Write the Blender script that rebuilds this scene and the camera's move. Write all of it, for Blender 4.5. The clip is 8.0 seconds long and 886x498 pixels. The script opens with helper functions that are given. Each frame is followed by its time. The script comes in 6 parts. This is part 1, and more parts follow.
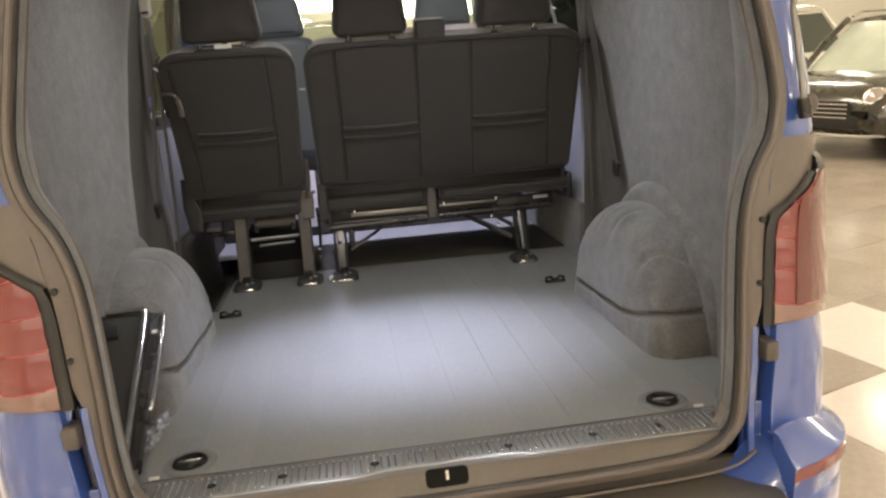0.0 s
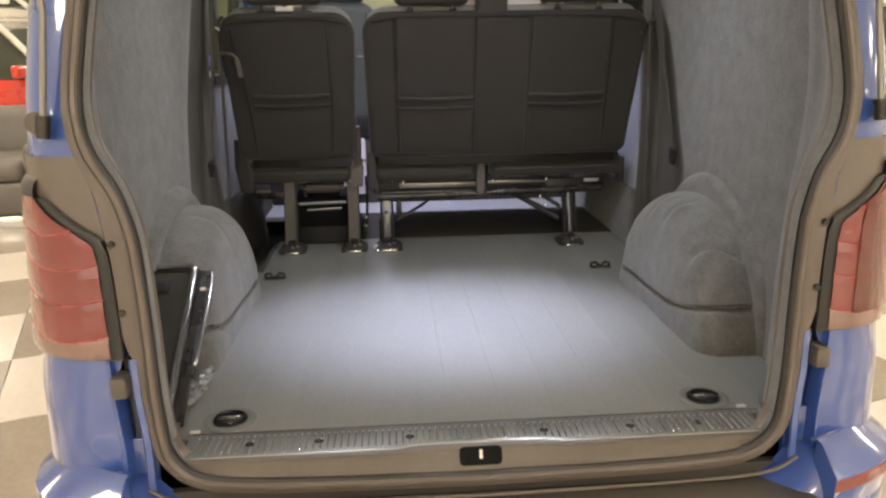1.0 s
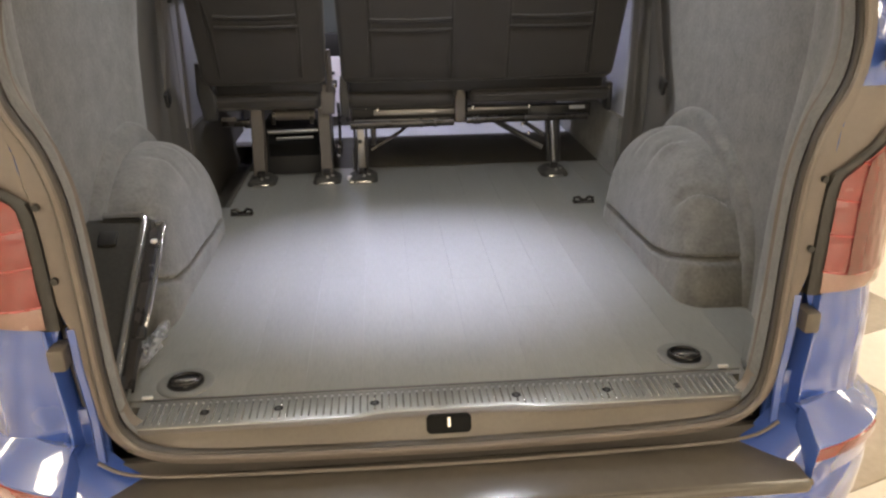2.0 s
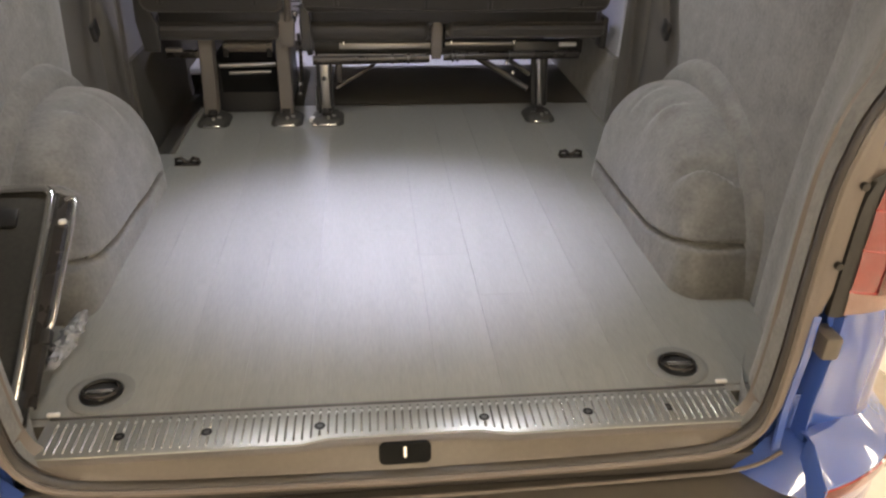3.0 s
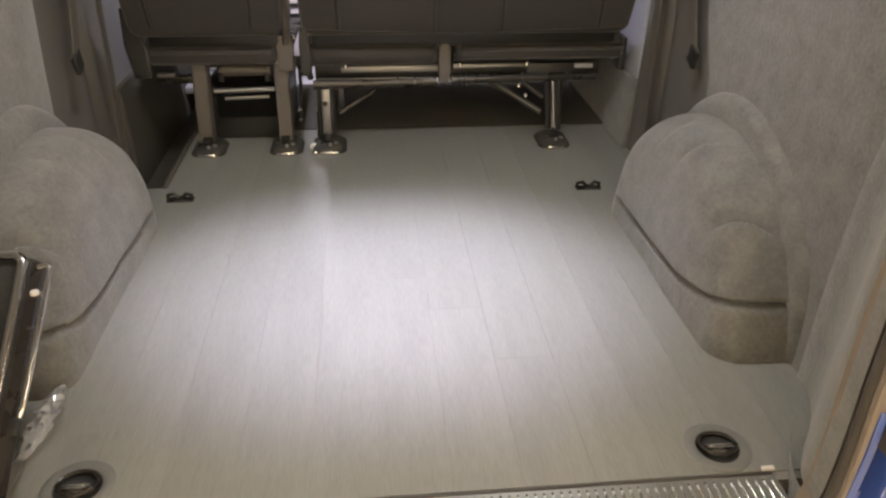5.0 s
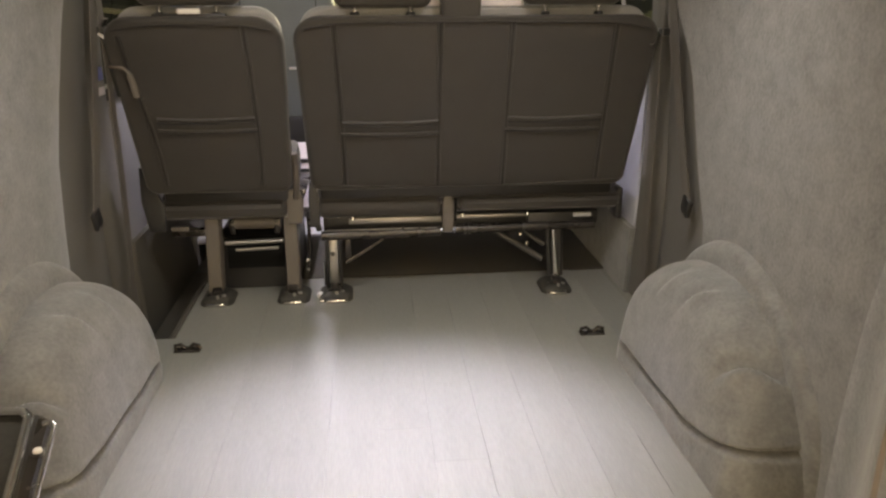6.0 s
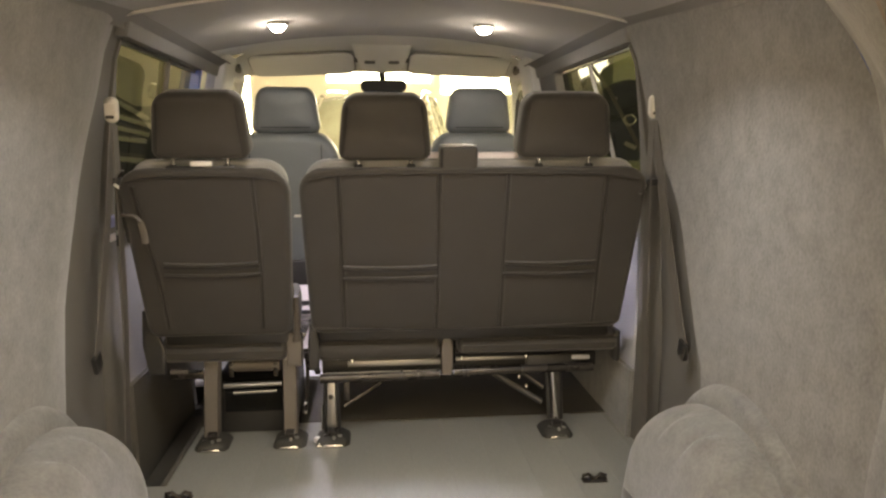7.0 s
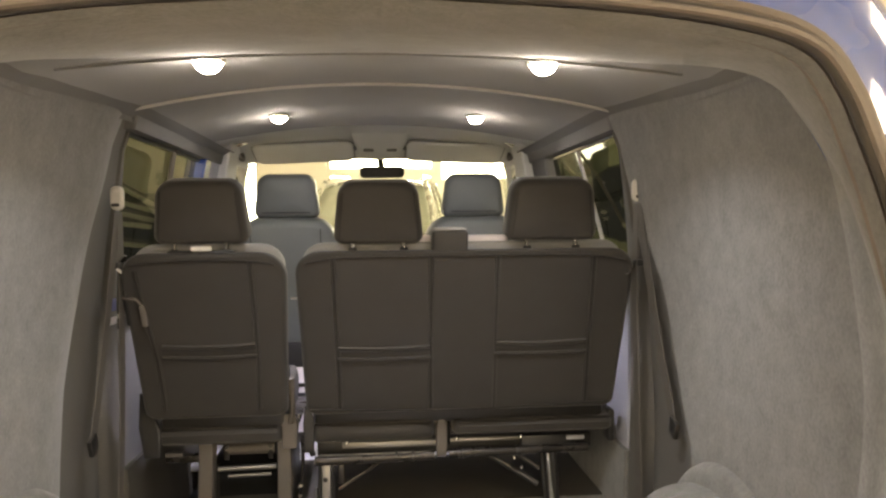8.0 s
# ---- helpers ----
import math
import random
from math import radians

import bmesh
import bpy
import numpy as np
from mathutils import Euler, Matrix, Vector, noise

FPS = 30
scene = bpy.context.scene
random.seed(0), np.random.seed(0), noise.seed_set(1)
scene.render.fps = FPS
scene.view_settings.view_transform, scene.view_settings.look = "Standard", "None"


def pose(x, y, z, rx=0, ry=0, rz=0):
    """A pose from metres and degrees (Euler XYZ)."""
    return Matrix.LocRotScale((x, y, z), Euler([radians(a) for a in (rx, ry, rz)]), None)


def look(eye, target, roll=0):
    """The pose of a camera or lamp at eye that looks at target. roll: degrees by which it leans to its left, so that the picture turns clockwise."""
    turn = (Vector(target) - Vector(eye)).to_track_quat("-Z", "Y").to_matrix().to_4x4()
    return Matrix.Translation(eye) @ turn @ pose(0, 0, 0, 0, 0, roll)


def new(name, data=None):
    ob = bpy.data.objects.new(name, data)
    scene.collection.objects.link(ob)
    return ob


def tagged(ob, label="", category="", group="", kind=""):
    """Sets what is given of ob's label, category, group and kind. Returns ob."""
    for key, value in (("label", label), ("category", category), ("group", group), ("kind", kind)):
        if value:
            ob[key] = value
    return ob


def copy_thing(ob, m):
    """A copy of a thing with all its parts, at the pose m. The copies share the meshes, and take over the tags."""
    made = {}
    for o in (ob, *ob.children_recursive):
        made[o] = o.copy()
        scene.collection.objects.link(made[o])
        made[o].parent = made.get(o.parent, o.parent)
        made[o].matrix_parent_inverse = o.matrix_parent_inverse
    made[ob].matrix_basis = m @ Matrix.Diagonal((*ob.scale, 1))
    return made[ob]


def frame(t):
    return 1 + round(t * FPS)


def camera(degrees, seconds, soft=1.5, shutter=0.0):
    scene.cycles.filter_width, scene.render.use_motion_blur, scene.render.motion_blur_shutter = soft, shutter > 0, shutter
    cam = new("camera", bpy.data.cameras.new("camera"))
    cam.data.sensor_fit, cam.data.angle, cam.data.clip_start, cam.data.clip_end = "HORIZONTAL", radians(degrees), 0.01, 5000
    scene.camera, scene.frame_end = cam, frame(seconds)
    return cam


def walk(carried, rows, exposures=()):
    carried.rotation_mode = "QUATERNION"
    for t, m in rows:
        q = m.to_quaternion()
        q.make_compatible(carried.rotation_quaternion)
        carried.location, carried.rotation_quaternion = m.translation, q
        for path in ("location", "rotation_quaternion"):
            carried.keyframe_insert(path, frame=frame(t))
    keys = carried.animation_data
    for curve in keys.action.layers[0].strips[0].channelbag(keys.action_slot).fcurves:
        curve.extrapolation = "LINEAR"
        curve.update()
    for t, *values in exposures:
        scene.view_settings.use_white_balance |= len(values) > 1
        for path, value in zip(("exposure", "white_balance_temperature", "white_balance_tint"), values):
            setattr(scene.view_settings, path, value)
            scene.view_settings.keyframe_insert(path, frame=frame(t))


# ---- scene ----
cam = camera(62.0, 8.0, soft=2.4)
PATH = [
    (0, (-0.145, -1.313, 1.377), (0.098, 0.62, 0.925), -4.2),
    (0.5, (-0.162, -1.314, 1.389), (0.012, 0.623, 0.925), -1.8),
    (1, (-0.162, -1.301, 1.387), (-0.032, 0.626, 0.868), -0.9),
    (1.5, (-0.138, -1.28, 1.398), (-0.017, 0.622, 0.79), -0.9),
    (2, (-0.107, -1.157, 1.443), (0.045, 0.689, 0.687), -0.6),
    (2.2, (-0.093, -1.092, 1.443), (0.087, 0.725, 0.626), -0.1),
    (3.3, (-0.005, -0.806, 1.504), (0.176, 0.91, 0.493), 1.6),
    (3.5, (0.019, -0.765, 1.504), (0.183, 0.943, 0.476), 1.5),
    (4, (0.01, -0.693, 1.508), (0.155, 0.996, 0.447), 1.2),
    (4.2, (-0.003, -0.681, 1.513), (0.151, 1.008, 0.452), 1.5),
    (5.3, (-0.045, -0.683, 1.546), (0.139, 1.083, 0.626), 0.5),
    (5.5, (-0.045, -0.688, 1.548), (0.138, 1.112, 0.697), 0.4),
    (6, (-0.042, -0.697, 1.568), (0.135, 1.187, 0.92), -0.1),
    (6.5, (-0.029, -0.711, 1.571), (0.135, 1.234, 1.135), -0.1),
    (7, (-0.04, -0.725, 1.586), (0.145, 1.246, 1.304), -0.1),
    (7.5, (-0.017, -0.754, 1.591), (0.167, 1.234, 1.462), -0.4),
    (8, (-0.011, -0.789, 1.588), (0.167, 1.202, 1.528), -0.6),
]
# stops by time: the clip's camera opens up as it looks into the dark cabin
EXPOSURES = [(0.0, -0.05, 7250, 10), (1.5, 0.0, 7400, 9), (2.2, 0.05, 7600, 10), (3.4, 0.2, 7800, 11), (4.2, 0.23, 8100, 11), (5.4, 0.22, 8800, 10), (6.0, 0.34, 9100, 10), (7.0, 0.56, 9400, 10), (8.0, 0.40, 8600, 10)]
walk(cam, [(t, look(eye, target, roll)) for t, eye, target, roll in PATH], EXPOSURES)

# ---- world, daylight through the far windows, lamps ----
world = bpy.data.worlds.new("world")
scene.world = world
world.use_nodes = True
wn = world.node_tree.nodes
sky = wn.new("ShaderNodeTexSky")
sky.sky_type = "NISHITA"
sky.sun_disc = False
sky.sun_elevation, sky.sun_rotation = radians(40), radians(20)
wn["Background"].inputs["Strength"].default_value = 0.1
world.node_tree.links.new(sky.outputs["Color"], wn["Background"].inputs["Color"])

LED_SPOT, LED_WIDE, LED_GLOW = 135.0, 2.6, 105.0        # watts-like spot power, glow of the lens
HALL_PANEL = 21.0                        # glow of the hall's ceiling panels
LED_COLOR = (0.61, 0.67, 1.12)            # the narrow beams
LED_SPILL = (0.65, 0.75, 0.97)            # the wide spill of the lenses


def area_lamp(name, m, sx, sy, power, color, spread=180):
    d = bpy.data.lights.new(name, "AREA")
    d.shape, d.size, d.size_y, d.energy, d.color = "RECTANGLE", sx, sy, power, color
    d.spread = radians(spread)
    ob = new(name, d)
    ob.matrix_world = m
    return ob


def spot_lamp(name, m, power, color, size, blend, radius):
    d = bpy.data.lights.new(name, "SPOT")
    d.energy, d.color, d.spot_size, d.spot_blend, d.shadow_soft_size = power, color, radians(size), blend, radius
    ob = new(name, d)
    ob.matrix_world = m
    return ob


# rear pair: narrow beams turned a little inwards; front pair: wider beams straight down
for lx, ly, lz, power, wide, cone, aim in ((-0.362, 0.82, 1.910, 0.97, 1.50, 50, -0.17), (0.357, 0.81, 1.910, 0.90, 1.95, 50, 0.15), (-0.373, 2.04, 1.976, 0.30, 0.85, 90, -0.373), (0.373, 2.04, 1.976, 0.30, 0.85, 90, 0.373)):
    spot_lamp("led_light", look((lx, ly, lz), (aim, ly + (-0.02 if cone < 70 else 0.001), 0.6)), LED_SPOT * power, LED_COLOR, cone, 1.0 if cone < 70 else 0.4, 0.045 if cone < 70 else 0.014)
    area_lamp("led_wide_light", pose(lx, ly, lz), 0.05, 0.05, LED_WIDE * wide, LED_SPILL, 132 if cone < 70 else 180)
# daylight standing in the showroom's glass front behind the camera and at the far end
area_lamp("glass_front_light", look((0, -8.6, 2.2), (0, 0, 1.2)), 13, 2.8, 40, (1.0, 0.93, 0.84))
area_lamp("far_window_light", look((1.02, 11.86, 2.90), (1.02, 0, 1.5)), 3.6, 0.6, 160, (0.97, 1.0, 0.97))


# ---- small tools ----
def lerp(a, b, f):
    return a + (b - a) * f


def table(rows, v):
    """Linear look-up of v in rows of (key, value)."""
    if v <= rows[0][0]:
        return rows[0][1]
    for (k0, a), (k1, b) in zip(rows, rows[1:]):
        if v <= k1:
            return lerp(a, b, (v - k0) / (k1 - k0))
    return rows[-1][1]


def thing(name, loc, label="", category="", group="", kind=""):
    ob = new(name)
    ob.location = loc
    ob.empty_display_size = 0.05
    return tagged(ob, label, category, group, kind)


def root_of(ob):
    while ob.parent:
        ob = ob.parent
    return ob


def mesh_object(name, bm, material, shade=True):
    me = bpy.data.meshes.new(name)
    bm.to_mesh(me)
    bm.free()
    for m in material if isinstance(material, (list, tuple)) else [material]:
        me.materials.append(m)
    if shade:
        me.shade_smooth()
        me.set_sharp_from_angle(angle=radians(38))
    return new(name, me)


def part(name, bm, material, parent, label="", shade=True):
    """A bmesh in world metres as one mesh under a thing or a part."""
    bmesh.ops.translate(bm, verts=bm.verts, vec=-root_of(parent).location)
    ob = mesh_object(name, bm, material, shade)
    ob.parent = parent
    if label:
        ob["label"] = label
    return ob


def solo(name, bm, material, label, category, group="", kind="", shade=True):
    return tagged(mesh_object(name, bm, material, shade), label, category, group, kind)


def grid(rows, close_u=False, close_v=False, bm=None):
    """Quads through rows of points."""
    bm = bm or bmesh.new()
    vs = [[bm.verts.new(p) for p in row] for row in rows]
    nu, nv = len(vs), len(vs[0])
    for i in range(nu if close_u else nu - 1):
        for j in range(nv if close_v else nv - 1):
            a, b = vs[i], vs[(i + 1) % nu]
            try:
                bm.faces.new((a[j], a[(j + 1) % nv], b[(j + 1) % nv], b[j]))
            except ValueError:
                pass
    return bm


def capped(rows, bm=None):
    """A closed skin through rings of points, with both ends filled."""
    bm = grid(rows, close_v=True, bm=bm)
    bm.verts.ensure_lookup_table()
    n, total = len(rows[0]), len(bm.verts)
    first, last = total - n * len(rows), total - n
    bm.faces.new([bm.verts[first + k] for k in range(n)])
    bm.faces.new([bm.verts[last + k] for k in range(n)])
    bmesh.ops.recalc_face_normals(bm, faces=bm.faces)
    return bm


def box(c, s, bevel=0.0, seg=2, m=None, bm=None):
    """A box of size s about c, with rounded edges, turned by m about its centre."""
    new_bm = bmesh.new()
    bmesh.ops.create_cube(new_bm, size=1.0)
    bmesh.ops.scale(new_bm, vec=s, verts=new_bm.verts)
    if bevel:
        bmesh.ops.bevel(new_bm, geom=new_bm.edges[:], offset=min(bevel, 0.48 * min(s)), segments=seg, profile=0.5, affect="EDGES")
    if m:
        new_bm.transform(m)
    bmesh.ops.translate(new_bm, verts=new_bm.verts, vec=c)
    return joined(bm, new_bm)


def joined(bm, other):
    if bm is None:
        return other
    me = bpy.data.meshes.new("join")
    other.to_mesh(me)
    other.free()
    bm.from_mesh(me)
    bpy.data.meshes.remove(me)
    return bm


def smooth_path(pts, n=6, closed=False):
    """Catmull-Rom through pts."""
    pts = [Vector(p) for p in pts]
    out, k = [], len(pts)
    for i in range(k if closed else k - 1):
        p = [pts[(i + d) % k] if closed else pts[max(0, min(k - 1, i + d))] for d in (-1, 0, 1, 2)]
        for j in range(n):
            t = j / n
            out.append(0.5 * (2 * p[1] + (p[2] - p[0]) * t + (2 * p[0] - 5 * p[1] + 4 * p[2] - p[3]) * t * t + (3 * p[1] - p[0] - 3 * p[2] + p[3]) * t ** 3))
    if not closed:
        out.append(pts[-1])
    return out


def tube(pts, r, n=8, closed=False, bm=None, flat=1.0, up=(0, 0, 1)):
    """A round (or flattened) bar along pts."""
    pts = [Vector(p) for p in pts]
    rings = []
    for i, p in enumerate(pts):
        a = pts[i - 1] if (i or closed) else p
        b = pts[(i + 1) % len(pts)] if (closed or i + 1 < len(pts)) else p
        d = (b - a).normalized()
        ref = Vector(up) if abs(d.dot(Vector(up))) < 0.95 else Vector((0, 1, 0))
        u = d.cross(ref).normalized()
        v = u.cross(d)
        rings.append([p + r * (math.cos(q) * u + flat * math.sin(q) * v) for q in (2 * math.pi * k / n for k in range(n))])
    if closed:
        return grid(rings, close_u=True, close_v=True, bm=bm)
    return capped(rings, bm)


def lathe(profile, n=24, c=(0, 0, 0), bm=None):
    """Turns (r, z) pairs about the z axis through c."""
    rows = [[(c[0] + r * math.cos(2 * math.pi * k / n), c[1] + r * math.sin(2 * math.pi * k / n), c[2] + z) for k in range(n)] for r, z in profile]
    return capped(rows, bm)


def rounded_rect(w, h, r, n=5, r_bottom=None):
    """The outline of a rounded rectangle about the origin, counter-clockwise from the lower right."""
    out = []
    rb = r if r_bottom is None else r_bottom
    for cx, cy, q0, rr in ((w / 2 - rb, -h / 2 + rb, -90, rb), (w / 2 - r, h / 2 - r, 0, r), (-w / 2 + r, h / 2 - r, 90, r), (-w / 2 + rb, -h / 2 + rb, 180, rb)):
        for k in range(n + 1):
            q = radians(q0 + 90 * k / n)
            out.append((cx + rr * math.cos(q), cy + rr * math.sin(q)))
    return out


def pad(outline, depth, m, edge=0.02, steps=4, crown=0.0, bm=None):
    """A cushion: an outline in the local xz plane, as thick as depth along y, with soft edges, placed by m."""
    rows = []
    cx = sum(p[0] for p in outline) / len(outline)
    cz = sum(p[1] for p in outline) / len(outline)

    def ring(y, inset):
        row = []
        for x, z in outline:
            d = Vector((x - cx, z - cz))
            k = max(0.0, 1 - inset / max(d.length, 1e-4))
            row.append(m @ Vector((cx + d.x * k, y, cz + d.y * k)))
        return row

    for k in range(steps + 1):
        q = radians(90 * k / steps)
        rows.append(ring(-depth / 2 + edge * (1 - math.cos(q)), edge * (1 - math.sin(q))))
    for k in range(steps, -1, -1):
        q = radians(90 * k / steps)
        rows.append(ring(depth / 2 - edge * (1 - math.cos(q)), edge * (1 - math.sin(q))))
    # crowned ends: inner rings pulled outwards
    for end, sign in ((0, -1), (-1, 1)):
        base = rows[end]
        mid = sum(base, Vector()) / len(base)
        out = m.to_3x3() @ Vector((0, sign, 0))
        extra = []
        for f in (0.75, 0.4):
            extra.append([mid + (p - mid) * f + out * crown * (1 - f * f) for p in base])
        rows = (extra[::-1] + rows) if end == 0 else (rows + extra)
    return capped(rows, bm)


# ---- materials ----
def material(name, color, rough=0.6, metal=0.0, coat=0.0, vary=0.12, scale=8.0, fine=120.0, bump=0.15, dist=0.002, fine_mix=0.5, sheen=0.0, ior=1.5, per_object=0.0, stretch=(1, 1, 1), spec=0.5, rough_vary=0.08):
    """A principled surface with a large and a fine variation, in object metres."""
    m = bpy.data.materials.new(name)
    m.use_nodes = True
    t = m.node_tree
    n, k = t.nodes, t.links
    p = n["Principled BSDF"]
    co = n.new("ShaderNodeTexCoord")
    mp = n.new("ShaderNodeMapping")
    mp.inputs["Scale"].default_value = stretch
    k.new(co.outputs["Object"], mp.inputs["Vector"])
    big, small = n.new("ShaderNodeTexNoise"), n.new("ShaderNodeTexNoise")
    big.inputs["Scale"].default_value, small.inputs["Scale"].default_value = scale, fine
    big.inputs["Detail"].default_value, small.inputs["Detail"].default_value = 4, 3
    for q in (big, small):
        k.new(mp.outputs["Vector"], q.inputs["Vector"])
    mix = n.new("ShaderNodeMix")
    mix.inputs["Factor"].default_value = fine_mix
    k.new(big.outputs["Fac"], mix.inputs["A"])
    k.new(small.outputs["Fac"], mix.inputs["B"])
    ramp = n.new("ShaderNodeMapRange")
    ramp.inputs["From Min"].default_value, ramp.inputs["From Max"].default_value = 0.3, 0.7
    ramp.inputs["To Min"].default_value, ramp.inputs["To Max"].default_value = 1 - vary, 1 + vary
    k.new(mix.outputs["Result"], ramp.inputs["Value"])
    value = ramp.outputs["Result"]
    if per_object:
        info = n.new("ShaderNodeObjectInfo")
        spread = n.new("ShaderNodeMapRange")
        spread.inputs["To Min"].default_value, spread.inputs["To Max"].default_value = 1 - per_object, 1 + per_object
        k.new(info.outputs["Random"], spread.inputs["Value"])
        times = n.new("ShaderNodeMath")
        times.operation = "MULTIPLY"
        k.new(value, times.inputs[0])
        k.new(spread.outputs["Result"], times.inputs[1])
        value = times.outputs["Value"]
    tint = n.new("ShaderNodeVectorMath")
    tint.operation = "SCALE"
    tint.inputs[0].default_value = color
    k.new(value, tint.inputs["Scale"])
    k.new(tint.outputs["Vector"], p.inputs["Base Color"])
    rr = n.new("ShaderNodeMapRange")
    rr.inputs["From Min"].default_value, rr.inputs["From Max"].default_value = 0.3, 0.7
    rr.inputs["To Min"].default_value, rr.inputs["To Max"].default_value = max(0.02, rough - rough_vary), min(1, rough + rough_vary)
    k.new(big.outputs["Fac"], rr.inputs["Value"])
    k.new(rr.outputs["Result"], p.inputs["Roughness"])
    p.inputs["Metallic"].default_value = metal
    p.inputs["Coat Weight"].default_value = coat
    p.inputs["Coat Roughness"].default_value = 0.04
    p.inputs["Sheen Weight"].default_value = sheen
    p.inputs["IOR"].default_value = ior
    p.inputs["Specular IOR Level"].default_value = spec
    if bump:
        b = n.new("ShaderNodeBump")
        b.inputs["Strength"].default_value, b.inputs["Distance"].default_value = bump, dist
        k.new(mix.outputs["Result"], b.inputs["Height"])
        k.new(b.outputs["Normal"], p.inputs["Normal"])
    return m


def coat_gloss(m, ior):
    """A brighter clear coat."""
    m.node_tree.nodes["Principled BSDF"].inputs["Coat IOR"].default_value = ior


def glow(name, color, strength):
    m = bpy.data.materials.new(name)
    m.use_nodes = True
    p = m.node_tree.nodes["Principled BSDF"]
    p.inputs["Base Color"].default_value = (*color, 1)
    p.inputs["Emission Color"].default_value = (*color, 1)
    p.inputs["Emission Strength"].default_value = strength
    return m


def glass(name, color, ior=1.45, rough=0.02, haze=0.0):
    m = bpy.data.materials.new(name)
    m.use_nodes = True
    t = m.node_tree
    n, k = t.nodes, t.links
    out = n["Material Output"]
    n.remove(n["Principled BSDF"])
    clear, gloss, mix, fres = n.new("ShaderNodeBsdfTransparent"), n.new("ShaderNodeBsdfGlossy"), n.new("ShaderNodeMixShader"), n.new("ShaderNodeFresnel")
    clear.inputs["Color"].default_value = (*color, 1)
    gloss.inputs["Roughness"].default_value = rough
    fres.inputs["IOR"].default_value = ior
    k.new(fres.outputs["Fac"], mix.inputs["Fac"])
    k.new(clear.outputs["BSDF"], mix.inputs[1])
    k.new(gloss.outputs["BSDF"], mix.inputs[2])
    last = mix.outputs["Shader"]
    if haze:
        milk, over = n.new("ShaderNodeBsdfDiffuse"), n.new("ShaderNodeMixShader")
        milk.inputs["Color"].default_value = (0.8, 0.8, 0.8, 1)
        over.inputs["Fac"].default_value = haze
        k.new(last, over.inputs[1])
        k.new(milk.outputs["BSDF"], over.inputs[2])
        last = over.outputs["Shader"]
    k.new(last, out.inputs["Surface"])
    return m


CARPET = material("grey_lining_carpet", (0.128, 0.125, 0.117), 0.95, vary=0.33, scale=19, fine=110, bump=0.8, dist=0.0035, fine_mix=0.42, sheen=0.25)
HEADLINER = material("grey_headliner_cloth", (0.20, 0.198, 0.195), 0.95, vary=0.12, scale=6, fine=420, bump=0.3, dist=0.002, sheen=0.2)
STRUT = material("dull_strut_steel", (0.27, 0.26, 0.245), 0.40, metal=0.8, vary=0.06, bump=0.0)
BRACKET = material("dull_black_paint", (0.036, 0.034, 0.029), 0.7, vary=0.25, bump=0.1, spec=0.3)
PILLAR = material("brown_grey_pillar_trim", (0.112, 0.104, 0.092), 0.85, vary=0.15, scale=12, fine=260, bump=0.3)
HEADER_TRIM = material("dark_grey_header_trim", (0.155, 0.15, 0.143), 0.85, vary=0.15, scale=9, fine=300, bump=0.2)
VOID = material("deep_black", (0.006, 0.006, 0.006), 0.8, bump=0.0, spec=0.15)
CAB_LINER = material("pale_grey_headliner", (0.70, 0.70, 0.68), 0.85, vary=0.06, scale=5, fine=300, bump=0.15)
VINYL = material("grey_wood_vinyl", (0.205, 0.200, 0.178), 0.45, vary=0.13, scale=5, fine=45, bump=0.10, dist=0.001, stretch=(6, 0.7, 1), per_object=0.045, rough_vary=0.06)
LIT_VINYL = material("lit_vinyl", (0.44, 0.435, 0.43), 0.4, vary=0.08, scale=5, fine=45, bump=0.05, dist=0.001)
FLOOR_BASE = material("dark_joint", (0.215, 0.207, 0.185), 0.7)
SEAT = material("black_seat_cloth", (0.028, 0.0243, 0.0205), 0.72, vary=0.16, scale=7, fine=380, bump=0.25, dist=0.001, sheen=0.15)
SEAT_EDGE = material("black_seat_piping", (0.034, 0.030, 0.026), 0.6, vary=0.2, scale=30, fine=380, bump=0.2, dist=0.001)
SEAT_FRONT = material("pale_grey_upholstery", (0.30, 0.295, 0.285), 0.6, vary=0.1, scale=8, fine=320, bump=0.2, dist=0.001)
PALE_CLOTH = material("off_white_cloth", (0.72, 0.66, 0.66), 0.7, vary=0.06, scale=20, fine=300, bump=0.2, dist=0.001)
LABEL_BLUE = material("violet_blue_label", (0.16, 0.17, 0.42), 0.4, vary=0.1, bump=0.0)
SEAM = material("black_seam", (0.016, 0.014, 0.012), 0.8)
FRONT_SEAT = material("grey_vinyl_seat", (0.155, 0.168, 0.170), 0.42, vary=0.1, scale=6, fine=260, bump=0.15)
BLACK = material("black_plastic", (0.018, 0.017, 0.016), 0.45, vary=0.2, bump=0.1)
RUBBER = material("seal_rubber", (0.055, 0.048, 0.042), 0.55, vary=0.12, scale=20, bump=0.1)
TRIM = material("dark_grey_frame_paint", (0.130, 0.108, 0.095), 0.42, vary=0.07, scale=6, bump=0.05, coat=0.1)
SILL = material("dark_grey_sill_plastic", (0.112, 0.096, 0.083), 0.42, vary=0.10, scale=12, bump=0.12)
PLATE = material("dull_sill_metal", (0.24, 0.235, 0.215), 0.36, metal=0.6, vary=0.1, scale=14, bump=0.06)
RIB = material("bright_sill_rib", (0.55, 0.54, 0.50), 0.25, metal=0.8, vary=0.08, scale=30, bump=0.0)
BLUE = material("blue_body_paint", (0.038, 0.088, 0.33), 0.22, vary=0.05, scale=3, fine=900, bump=0.0, coat=1.0)
coat_gloss(BLUE, 1.8)
